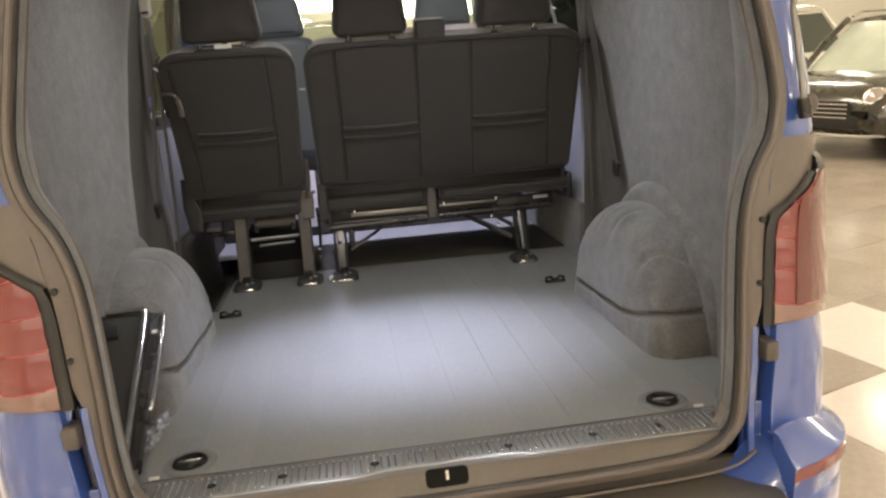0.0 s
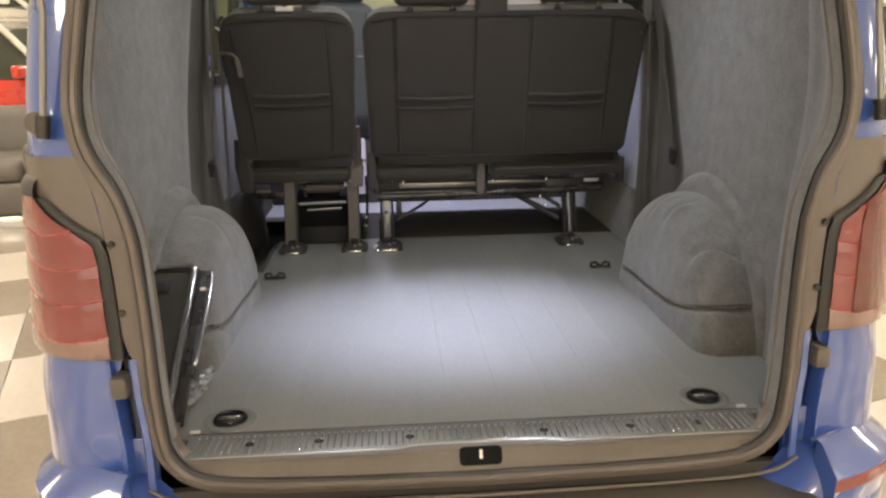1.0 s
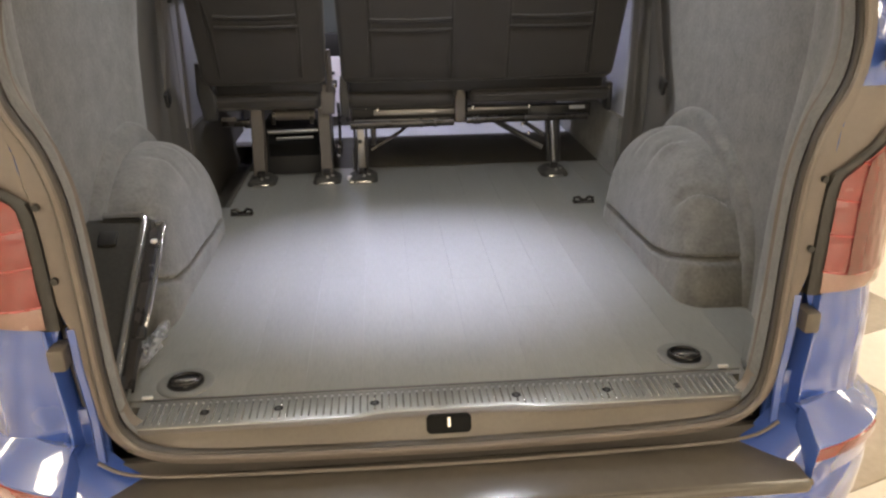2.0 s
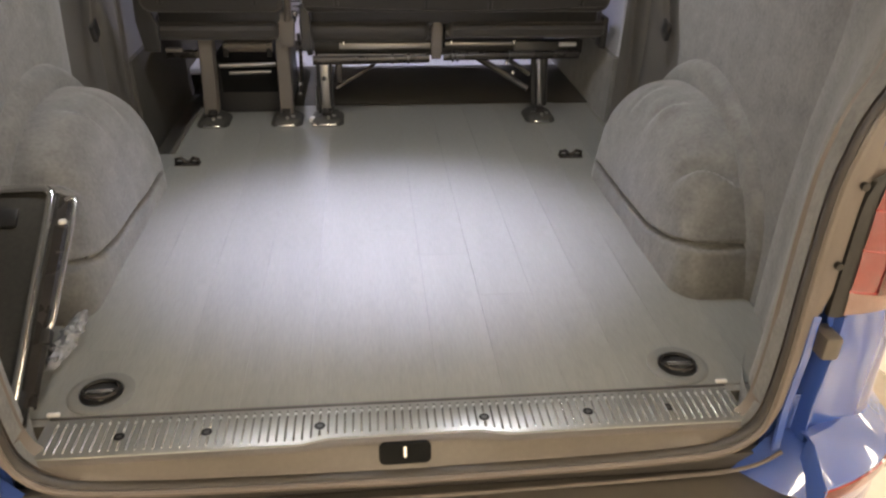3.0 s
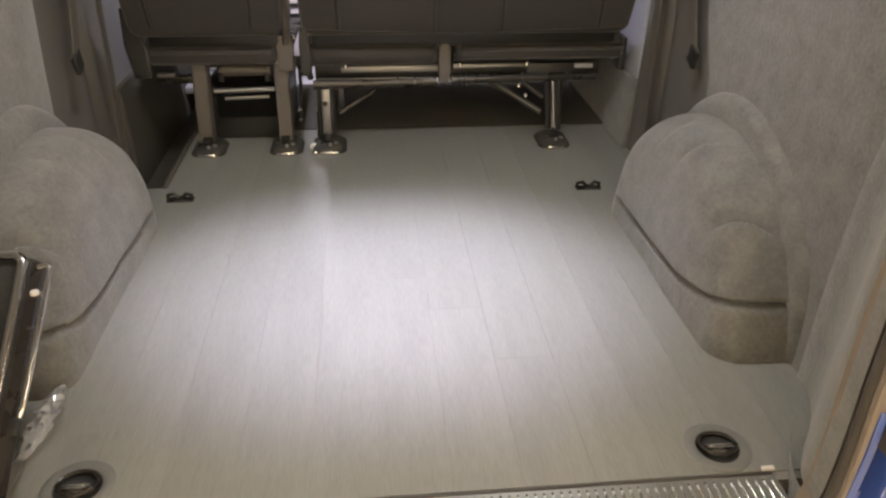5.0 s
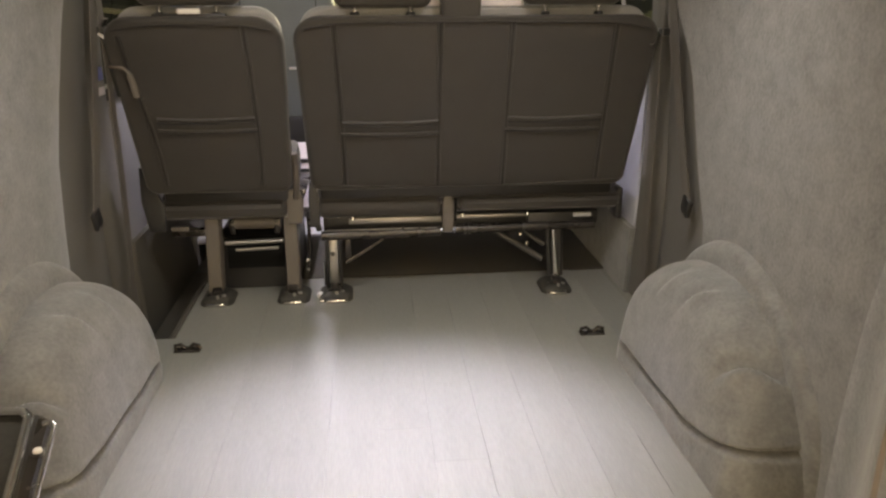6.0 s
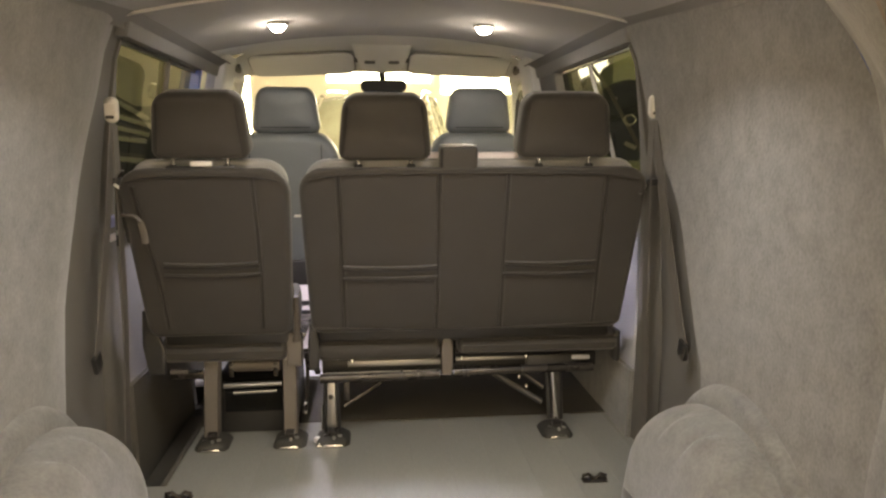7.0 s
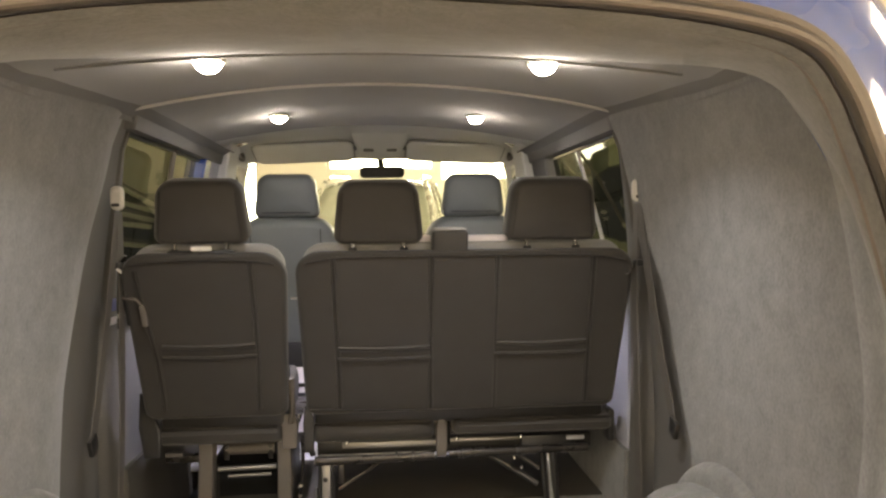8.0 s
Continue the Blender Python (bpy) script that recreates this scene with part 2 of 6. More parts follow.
RED_LENS = material("red_lens", (0.20, 0.033, 0.033), 0.22, vary=0.08, scale=14, bump=0.03, coat=1.0)
LENS_REFLECTION = material("dark_lens_reflection", (0.115, 0.022, 0.020), 0.18, vary=0.08, scale=14, bump=0.02, coat=1.0)
RED_RIB = material("dark_red_lens_rib", (0.34, 0.06, 0.06), 0.3, bump=0.0)
SMOKED_LENS = material("smoked_lamp_lens", (0.22, 0.125, 0.105), 0.2, vary=0.1, scale=14, bump=0.03, coat=1.0)
CLEAR_LENS = material("smoked_clear_lens", (0.38, 0.32, 0.27), 0.2, vary=0.1, scale=14, bump=0.03, coat=1.0)
STEP = material("black_bumper_step", (0.085, 0.075, 0.064), 0.23, vary=0.06, scale=40, fine=300, bump=0.0, rough_vary=0.0)
CHROME = material("bright_steel", (0.72, 0.71, 0.69), 0.16, metal=1.0, vary=0.06, bump=0.0)
DARK_STEEL = material("dark_seat_steel", (0.034, 0.03, 0.027), 0.27, metal=0.4, vary=0.15, bump=0.05)
LEG_PAINT = material("brown_grey_leg_cover", (0.095, 0.082, 0.07), 0.5, vary=0.1, bump=0.08)
GUIDE = material("pale_grey_plastic", (0.62, 0.59, 0.54), 0.45, vary=0.05, bump=0.05)
STRAP = material("light_grey_webbing", (0.30, 0.28, 0.25), 0.75, vary=0.1, scale=30, fine=600, bump=0.3, dist=0.001)
CUP_RIM = material("grey_cup_plastic", (0.15, 0.146, 0.13), 0.5, vary=0.1, bump=0.05)
BELT = material("grey_belt_webbing", (0.085, 0.075, 0.064), 0.7, vary=0.15, scale=30, fine=600, bump=0.3, dist=0.001)
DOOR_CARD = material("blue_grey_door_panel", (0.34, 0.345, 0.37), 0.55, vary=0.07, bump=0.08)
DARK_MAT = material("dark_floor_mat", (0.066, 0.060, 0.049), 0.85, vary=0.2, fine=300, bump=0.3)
LED = glow("led_lens", (0.97, 0.96, 1.0), LED_GLOW)
TINTED = glass("tinted_side_glass", (0.074, 0.084, 0.056), 1.2)
CLEAR = glass("clear_screen_glass", (0.80, 0.83, 0.77))


# ---- the van's body round the tailgate opening ----
# half outline of the opening from the sill's middle up to the roof's middle: x, z of the seal; x, y, z where the lining ends; x, z of the outer skin
SILL_HALF = [(0.0, 0.547), (0.30, 0.551), (0.48, 0.558), (0.56, 0.571), (0.602, 0.600)]
HALF = [
    ((0.624, 0.645), (0.778, 0.388, 0.60), (0.935, 0.60)),
    ((0.634, 0.750), (0.780, 0.392, 0.75), (0.930, 0.75)),
    ((0.637, 0.870), (0.783, 0.394, 0.87), (0.922, 0.87)),
    ((0.642, 1.000), (0.788, 0.388, 1.03), (0.912, 1.03)),
    ((0.651, 1.080), (0.791, 0.378, 1.11), (0.906, 1.11)),
    ((0.674, 1.148), (0.793, 0.368, 1.20), (0.900, 1.19)),
    ((0.711, 1.210), (0.793, 0.364, 1.27), (0.893, 1.25)),
    ((0.727, 1.268), (0.793, 0.366, 1.33), (0.888, 1.31)),
    ((0.728, 1.340), (0.788, 0.384, 1.47), (0.873, 1.45)),
    ((0.705, 1.500), (0.780, 0.408, 1.60), (0.858, 1.58)),
    ((0.684, 1.620), (0.775, 0.442, 1.70), (0.848, 1.68)),
    ((0.663, 1.700), (0.765, 0.525, 1.80), (0.835, 1.78)),
    ((0.642, 1.768), (0.752, 0.60, 1.87), (0.81, 1.91)),
    ((0.600, 1.832), (0.70, 0.69, 1.912), (0.74, 2.005)),
    ((0.505, 1.868), (0.55, 0.74, 1.930), (0.58, 2.06)),
    ((0.306, 1.894), (0.33, 0.77, 1.946), (0.33, 2.09)),
    ((0.000, 1.908), (0.0, 0.78, 1.956), (0.0, 2.10)),
]


def y_open(z):
    return 0.03 + 0.06 * (z - 0.6) if z < 1.1 else 0.06 + 0.18 * (z - 1.1)


def x_seal(z):
    return table([(h[0][1], h[0][0]) for h in HALF], z)


def x_skin(z):
    return table([(h[2][1], h[2][0]) for h in HALF[:14]], z)


def x_wall(z):
    return table([(0.6, 0.790), (1.0, 0.80), (1.33, 0.80), (1.6, 0.787), (1.85, 0.762), (1.95, 0.735)], z)


def ceil_z(x, y):
    rear, mid = 1.956 - 0.09 * x * x, 2.033 - 0.150 * x * x
    return lerp(rear, mid, max(0.0, min(1.0, (y - 0.78) / 0.72)))


def mirror(p):
    return Vector((-p[0], *p[1:]))


def outline(points):
    """Smooth points in x and z on the opening's plane."""
    return [Vector((p.x, y_open(p.z), p.z)) for p in smooth_path([(x, 0, z) for x, z in points], 4)]


seal_half = outline(SILL_HALF + [h[0] for h in HALF])
seal_loop = seal_half + [mirror(p) for p in seal_half[::-1][1:-1]]


def outward(loop, i):
    d = loop[(i + 1) % len(loop)] - loop[i - 1]
    return Vector((d.z, 0, -d.x)).normalized()


def flange_width(z):
    """How wide the painted flange is outside the seal: wide beside the lamps, narrow above and below."""
    return table([(0.80, 0.029), (0.86, 0.052), (1.10, 0.052), (1.21, 0.030), (1.95, 0.030)], z)


def swept(loop, section, close_section=False, flange=False):
    """A band round a loop: section gives (outward, back) offsets."""
    rows = []
    for i, p in enumerate(loop):
        n = outward(loop, i)
        wide = flange_width(p.z) / 0.05 if flange else 1.0
        rows.append([p + n * (o * (wide if o > 0.02 else 1.0)) + Vector((0, b, 0)) for o, b in section])
    return grid(rows, close_u=True, close_v=close_section)


van = thing("van", (0, 1.6, 0), "blue delivery van with open tailgate parked in a showroom", "van")
ring = [(0.011 * math.cos(radians(q)), 0.013 * math.sin(radians(q))) for q in range(0, 360, 30)]
part("door_seal", swept(seal_loop, ring, True), RUBBER, van, "black rubber tailgate seal")
part("door_seal_lip", swept(seal_loop, [(-0.004 + 0.006 * math.cos(radians(q)), -0.016 + 0.006 * math.sin(radians(q))) for q in range(0, 360, 60)], True), TRIM, van)
part("opening_frame", swept(seal_loop, [(-0.012, 0.05), (0.004, 0.012), (0.014, 0.006), (0.030, 0.004), (0.046, 0.006), (0.050, 0.012), (0.050, 0.05)], flange=True), TRIM, van, "dark grey painted flange round the opening")


# outer skin of the rear corners, from the frame round to the sides and roof
def corner_point(b, s, q):
    """b: at the frame, s: at the side, q: 0 to 1 round the corner."""
    q = max(0.0, q)
    a = radians(90 * q)
    f = math.sin(a) ** 0.9 if q else 0.0
    return Vector((lerp(b.x, s.x, f), b.y + 0.30 * (1 - math.cos(a)) ** 1.25, lerp(b.z, s.z, f)))


def corner_at(z, q, proud=0.0, side=1, off=None):
    off = flange_width(max(z, 0.87)) - 0.002 if off is None else off
    b, s = Vector((x_seal(z) + off, y_open(z) + 0.014, z)), Vector((x_skin(z), 0, z))
    p = corner_point(b, s, q)
    t = corner_point(b, s, min(1, q + 0.02)) - corner_point(b, s, max(0, q - 0.02))
    n = Vector((t.y, -t.x, 0)).normalized()
    p = p + n * proud
    return Vector((p.x * side, p.y, p.z))


def lamp_inner(z):
    return 0.045 if z < 1.05 else lerp(0.045, 0.40, (z - 1.05) / 0.10)


def corner_skin(side):
    rows = []
    for k in range(0, 15):
        z = 0.46 + 0.0957 * k
        rows.append([corner_at(z, q / 12, 0.0, side, None if z > 0.83 else 0.084) for q in range(13)] + [Vector((side * (x_skin(z) + 0.012), 1.0, z)), Vector((side * (x_skin(z) + 0.015), 1.62, z))])
    return grid(rows)


for side in (1, -1):
    part("quarter_panel", corner_skin(side), BLUE, van, "glossy blue rear quarter panel")

# skin above the opening and the roof
rows = []
skin_top = smooth_path([(h[2][0], 0, h[2][1]) for h in HALF[11:]], 4)
seal_top = [Vector(p) for p in seal_half[-len(skin_top):]]
for b, s in zip(seal_top, skin_top):
    i = seal_half.index(b)
    n = outward(seal_loop, i)
    rows.append([corner_point(Vector(b) + n * 0.028 + Vector((0, 0.014, 0)), Vector(s), q / 8) for q in range(9)] + [Vector((s.x, 1.6, s.z + 0.01)), Vector((s.x * 0.97, 3.1 if s.z > 1.945 else 1.61, s.z))])
bm = grid(rows)
grid([[mirror(p) for p in r] for r in rows], bm=bm)
part("roof_panel", bm, BLUE, van, "glossy blue roof panel")

# blue jamb channel with its black stop, beside the lower frame
for side in (1, -1):
    rows = []
    for k in range(13):
        z = 0.50 + 0.325 * k / 12
        x0 = x_seal(max(z, 0.6)) + 0.046
        y0 = y_open(z)
        rows.append([(side * (x0 + dx), y0 + dy, z) for dx, dy in ((-0.020, 0.008), (-0.018, 0.004), (-0.006, 0.003), (-0.002, 0.007), (0.0, 0.058), (0.0235, 0.058), (0.026, 0.004), (0.029, -0.004), (0.034, -0.003), (0.037, 0.006), (0.044, 0.014))])
    part("jamb_channel", grid(rows), BLUE, van)
    rows = []
    for k in range(13):
        z = 0.50 + 0.32 * k / 12
        x0, y0 = x_seal(max(z, 0.6)) + 0.046, y_open(z)
        rows.append([(side * (x0 + dx), y0 + dy, z) for dx, dy in ((0.001, 0.056), (0.003, 0.040), (0.008, 0.034), (0.016, 0.034), (0.021, 0.040), (0.0225, 0.056))])
    part("jamb_seal", grid(rows), RUBBER, van, "dark rubber strip in the jamb")
    stop = part("buffer_stop", box((side * 0.695, 0.046, 0.775), (0.030, 0.050, 0.044), 0.006), LEG_PAINT, van, "grey rubber tailgate buffer")
    for z in (1.05, 0.918):
        ob = part("plug", lathe([(0.001, -0.004), (0.006, -0.003), (0.007, 0.004), (0.0065, 0.006)], 12, (0, 0, 0)), BLACK, van)
        ob.matrix_basis = Matrix.Translation((side * (0.686 if z > 1 else 0.679), y_open(z) + 0.003 - 1.6, z)) @ pose(0, 0, 0, 90) @ Matrix.Translation((0, 1.6, 0))
    # grey filler above the lamp, ball stud and gas strut
    rows = [[corner_at(z, q, 0.004, side) for q in (-0.0, 0.02, 0.10, 0.2, 0.3, 0.42, 0.5)] for z in (1.135, 1.16, 1.185, 1.21)]
    part("lamp_filler", grid(rows), TRIM, van, "dark grey filler panel above the tail lamp")
    rows = [[corner_at(z, lerp(-0.01, max(0.0, lamp_inner(z) - 0.03), u / 4), 0.002, side) for u in range(5)] for z in (1.03, 1.05, 1.07, 1.09, 1.11, 1.13, 1.14)]
    part("lamp_filler", grid(rows), TRIM, van)

# tail lamps: five bowed lens bands in a black surround
BANDS = [(0.828, 0.872, SMOKED_LENS), (0.872, 0.945, RED_LENS), (0.945, 1.012, RED_LENS), (1.012, 1.078, RED_LENS), (1.078, 1.142, RED_LENS)]


for side in (1, -1):
    lamp = part("tail_lamp", grid([[corner_at(z, lerp(max(-0.02, lamp_inner(z) - 0.075), lamp_inner(z) + 0.03, u / 6), 0.009 + 0.006 * math.sin(math.pi * u / 6), side) for u in range(7)] for z in [0.825 + 0.0258 * k for k in range(13)]]), BLACK, van, "tail lamp with red bands in a black surround")
    part("lamp_backing", grid([[corner_at(z, lerp(lamp_inner(z), 0.77, u / 12), 0.003, side) for u in range(13)] for z in [0.822 + 0.0268 * k for k in range(13)]]), BLACK, lamp)
    for z0, z1, mat in BANDS:
        rows = []
        for k in range(7):
            w = k / 6
            row = []
            for u in range(19):
                sag = -0.014 * math.sin(math.pi * min(1, u / 13)) + (0.010 if mat is RED_LENS and z0 > 0.9 else 0.004) * (u / 18)
                z = lerp(z0 + 0.0007, z1 - 0.0007, w) + sag * (1.0 - w if z1 > 1.12 else 1.0 if z0 > 0.84 else w)
                q = lerp(lamp_inner(z), 0.76, u / 18)
                row.append(corner_at(z, q, 0.0135 + 0.0035 * math.sin(math.pi * lerp(0.04, 0.96, w)) ** 0.35, side))
            rows.append(row)
        part("lens_band", grid(rows), mat, lamp, "smoked clear lens" if mat is SMOKED_LENS else "red lens")
    # right lamp only: a deep red sheet paints its dark reflection
    if side > 0:
        part("outer_lens", grid([[corner_at(z, lerp(max(0.165, lamp_inner(z) + 0.03), 0.772, u / 10), 0.019 + 0.002 * math.sin(math.pi * u / 10), side) for u in range(11)] for z in [lerp(0.862, 1.134, k / 10) for k in range(11)]]), LENS_REFLECTION, lamp, "deep red sheet standing in for a dark reflection on the lens")
    part("lamp_cap", grid([[corner_at(z, lerp(0.34, 0.77, u / 10), p, side) for u in range(11)] for z, p in ((1.136, 0.004), (1.1365, 0.0175), (1.150, 0.0165), (1.162, 0.011), (1.168, 0.002))]), BLACK, lamp, "black cap of the lamp")
    for (z0, z1, mat), (z2, z3, mat2) in zip(BANDS, BANDS[1:]):
        pts = []
        for u in range(19):
            z = z1 - 0.014 * math.sin(math.pi * min(1, u / 13)) + (0.010 if z1 > 0.9 else 0.004) * (u / 18)
            pts.append(corner_at(z, lerp(lamp_inner(z), 0.72, u / 18), 0.0145, side))
        part("lens_rib", tube(pts, 0.0022, 6), RED_RIB, lamp)
    strut = part("gas_strut", tube([(side * 0.786, 0.085, 1.268), (side * 0.764, 0.10, 1.46), (side * 0.735, 0.02, 1.78)], 0.006, 10), STRUT, van, "slim grey tailgate gas strut")
    part("strut_socket", tube([(side * 0.788, 0.082, 1.245), (side * 0.784, 0.086, 1.285)], 0.013, 10), DARK_STEEL, strut)
    ob = part("ball_stud_plate", lathe([(0.002, -0.008), (0.019, -0.006), (0.021, 0.004), (0.018, 0.006)], 18), LEG_PAINT, strut)
    ob.matrix_basis = Matrix.Translation((side * 0.80, 0.094 - 1.6, 1.272)) @ pose(0, 0, 0, 90) @ Matrix.Translation((0, 1.6, 0))

# side walls of the body in front of the corners: outer skin with the window band left open
for side in (1, -1):
    def skin(y0, y1, z0, z1, name, mat, label=""):
        rows = [[(side * (x_skin(z) + 0.013), y, z) for y in (y0, lerp(y0, y1, 0.5), y1)] for z in (z0, lerp(z0, z1, 0.25), lerp(z0, z1, 0.5), lerp(z0, z1, 0.75), z1)]
        part(name, grid(rows), mat, van, label)
    belt_z = 1.375 if side > 0 else 1.275
    skin(1.62, 4.6, 0.32, belt_z + 0.01, "side_panel", BLUE, "glossy blue lower side panel")
    skin(1.62, 3.55, 1.915, 2.02, "roof_rail", BLUE)
    skin(2.56, 2.84, belt_z, 1.92, "door_pillar", BLUE)
    skin(0.30, 1.62, 0.32, 0.47, "side_sill", BLUE)
part("front_panel", box((0, 4.62, 0.85), (1.86, 0.05, 1.0), 0.02), BLUE, van)
for side in (1, -1):
    part("under_body", box((side * 0.7, 2.2, 0.40), (0.42, 4.2, 0.16), 0.02), BLACK, van)


# rear bumper: blue cover, black tread plate, red reflectors
def bumper_top(x):
    return table([(0.0, 0.492), (0.665, 0.495), (0.715, 0.535), (0.76, 0.57), (0.95, 0.58)], abs(x))


def bumper_plan(q, inset=0.0):
    a = radians(q)
    x = (0.925 - inset) * math.copysign(abs(math.sin(a)) ** 0.62, math.sin(a))
    y = 0.36 - (0.475 - inset) * abs(math.cos(a)) ** 0.42
    return x, y


bumper = part("rear_bumper", grid([[Vector((*bumper_plan(q, i), lerp(0.27, bumper_top(bumper_plan(q)[0]), h))) for i, h in ((0.06, 0.0), (0.02, 0.1), (0.004, 0.35), (0.0, 0.6), (0.004, 0.78), (0.016, 0.9), (0.045, 0.985), (0.075, 1.0), (0.12, 1.005))] for q in [-89.9 + 179.8 * k / 80 for k in range(81)]]), BLUE, van, "blue rear bumper with black step")
part("tread_plate", box((0, -0.028, 0.490), (1.36, 0.145, 0.032), 0.012, 3), STEP, bumper, "black plastic bumper step")
part("gap_filler", box((0, 0.050, 0.512), (1.30, 0.02, 0.05), 0.003), RUBBER, bumper)
for side in (1, -1):
    part("corner_filler", box((side * 0.712, 0.070, 0.565), (0.120, 0.02, 0.17), 0.004), BLUE, bumper)
part("frame_lip", tube(smooth_path([(-0.66, 0.016, 0.560), (-0.60, 0.013, 0.530), (-0.45, 0.012, 0.519), (0.0, 0.010, 0.513), (0.45, 0.012, 0.519), (0.60, 0.013, 0.530), (0.66, 0.016, 0.560)], 6), 0.0035, 8), TRIM, bumper, "painted lip below the opening")
part("tread_edge", tube([(x, -0.102 + 0.012 * (x / 0.68) ** 2, 0.497) for x in [-0.68 + 1.36 * k / 16 for k in range(17)]], 0.007, 8), STEP, bumper)
for side in (1, -1):
    rows = []
    for k in range(9):
        q = side * (38.0 + 3.0 * k)
        row = []
        for z, i in ((0.527, -0.004), (0.529, -0.0065), (0.541, -0.007), (0.553, -0.0065), (0.555, -0.004)):
            x, y = bumper_plan(q, i)
            row.append((x, y, z))
        rows.append(row)
    part("reflector", grid(rows), RED_LENS, bumper, "red bumper reflector")
    # raised shoulder between the step and the body side, with a sloping top
    rows = []
    for k in range(-2, 27):
        q = side * (37.0 + 2.0 * max(0, k))
        row = []
        for z, i in ((0.46, 0.004), (0.50, 0.001), (0.525, -0.003), (0.554, -0.004), (0.559, -0.003), (0.562, 0.001), (0.580, 0.030), (0.598, 0.058), (0.602, 0.066), (0.594, 0.085)):
            x, y = bumper_plan(q, i)
            x = side * max(abs(x), 0.692)
            row.append(Vector((x - side * (0.006 if k == -2 else 0.002 if k == -1 else 0.0), y, min(z, 0.47) if k == -2 else z - (0.003 if k == -1 else 0.0))))
        rows.append(row)
    part("bumper_shoulder", grid(rows), BLUE, bumper, "glossy blue bumper shoulder")

# open tailgate, hinged up above the opening
tailgate = part("tailgate", box((0, -0.42, 2.33), (1.50, 1.28, 0.06), 0.025, 3, pose(0, 0, 0, -13)), BLUE, van, "blue tailgate swung up on gas struts")
part("tailgate_lining", box((0, -0.42, 2.29), (1.30, 1.1, 0.02), 0.008, 2, pose(0, 0, 0, -13)), TRIM, tailgate)
for side in (1, -1):
    part("hinge", box((side * 0.545, 0.27, 2.0), (0.05, 0.12, 0.02), 0.006), GUIDE, tailgate, "pale metal roof hinge")

# wheels under the body
for side in (1, -1):
    for y in (0.78, 3.85):
        wheel = part("wheel", lathe([(0.20, -0.11), (0.30, -0.11), (0.335, -0.08), (0.34, 0.0), (0.335, 0.08), (0.30, 0.11), (0.20, 0.11)], 36), BLACK, van, "black van tyre")
        wheel.matrix_basis = Matrix.Translation((side * 0.82, y - 1.6, 0.341)) @ pose(0, 0, 0, 0, 90) @ Matrix.Translation((0, 1.6, 0))
        rim = part("rim", lathe([(0.02, 0.06), (0.10, 0.07), (0.19, 0.09), (0.21, 0.11), (0.21, 0.0), (0.05, 0.0)], 24), DARK_STEEL, wheel)


# ---- the load space: lining, floor, sill, arches ----
# lining: from the seal round the pillar to the side wall, over the header to the ceiling
def lining_rows():
    rows = []
    inner = smooth_path([h[1] for h in HALF], 4)
    outer = seal_half[-len(inner):]
    for o, i in zip(outer, inner):
        k = seal_half.index(o)
        n = outward(seal_loop, k)
        deep = 0.03 if o.z < 0.8 else 0.022
        start = o - n * 0.010 + Vector((0, 0.012, 0))
        ctrl = o - n * deep + Vector((0, 0.12, 0))
        row = []
        arrive = i - Vector((0.0, 0.15, 0.0)).lerp((i - ctrl) * 0.4, max(0.0, min(1.0, (o.z - 1.45) / 0.38)))
        for j in range(11):
            f = j / 10
            row.append((1 - f) ** 3 * start + 3 * f * (1 - f) ** 2 * ctrl + 3 * f * f * (1 - f) * arrive + f ** 3 * i)
        # turned edge of the panel, a finger's width proud of the wall
        if i.z < 1.86:
            row += [i + Vector((0.003, 0.004, 0)), i + Vector((0.016, 0.006, 0))]
        else:
            row += [i + Vector((0, 0.004, 0.001)), i + Vector((0, 0.008, 0.003))]
        rows.append(row)
    return rows


lining = lining_rows()
for side in (1, -1):
    flip = (lambda p: p) if side > 0 else mirror
    part("pillar_lining", grid([[flip(p) for p in r] for r in lining[:52]]), CARPET, van, "grey carpet lining on the rear pillar")
bm = grid(lining[51:])
grid([[mirror(p) for p in r] for r in lining[51:]], bm=bm)
part("header_lining", bm, CARPET, van, "grey carpet lining over the opening")


def wall_end(side, z):
    """Where the side lining stops at the window pillar."""
    if side > 0:
        return table([(0.6, 1.045), (1.0, 1.05), (1.09, 1.10), (1.42, 1.235), (1.64, 1.43), (1.71, 1.455), (1.92, 1.54), (1.97, 1.55)], z)
    return table([(0.6, 1.09), (0.93, 1.16), (1.18, 1.20), (1.36, 1.28), (1.50, 1.335), (1.72, 1.45), (1.94, 1.53)], z)


def wall_x(y, z):
    """The carpeted side wall, a little wavy where it is glued on."""
    wave = 0.004 * noise.noise((y * 2.2, z * 2.2, 1.7))
    return x_wall(z) + wave


def roll_off(side, y, y1):
    """The left lining rolls outwards towards the window pillar."""
    return 0.0 if side > 0 else 0.030 * max(0.0, 1 - (y1 - y) / 0.17) ** 1.7


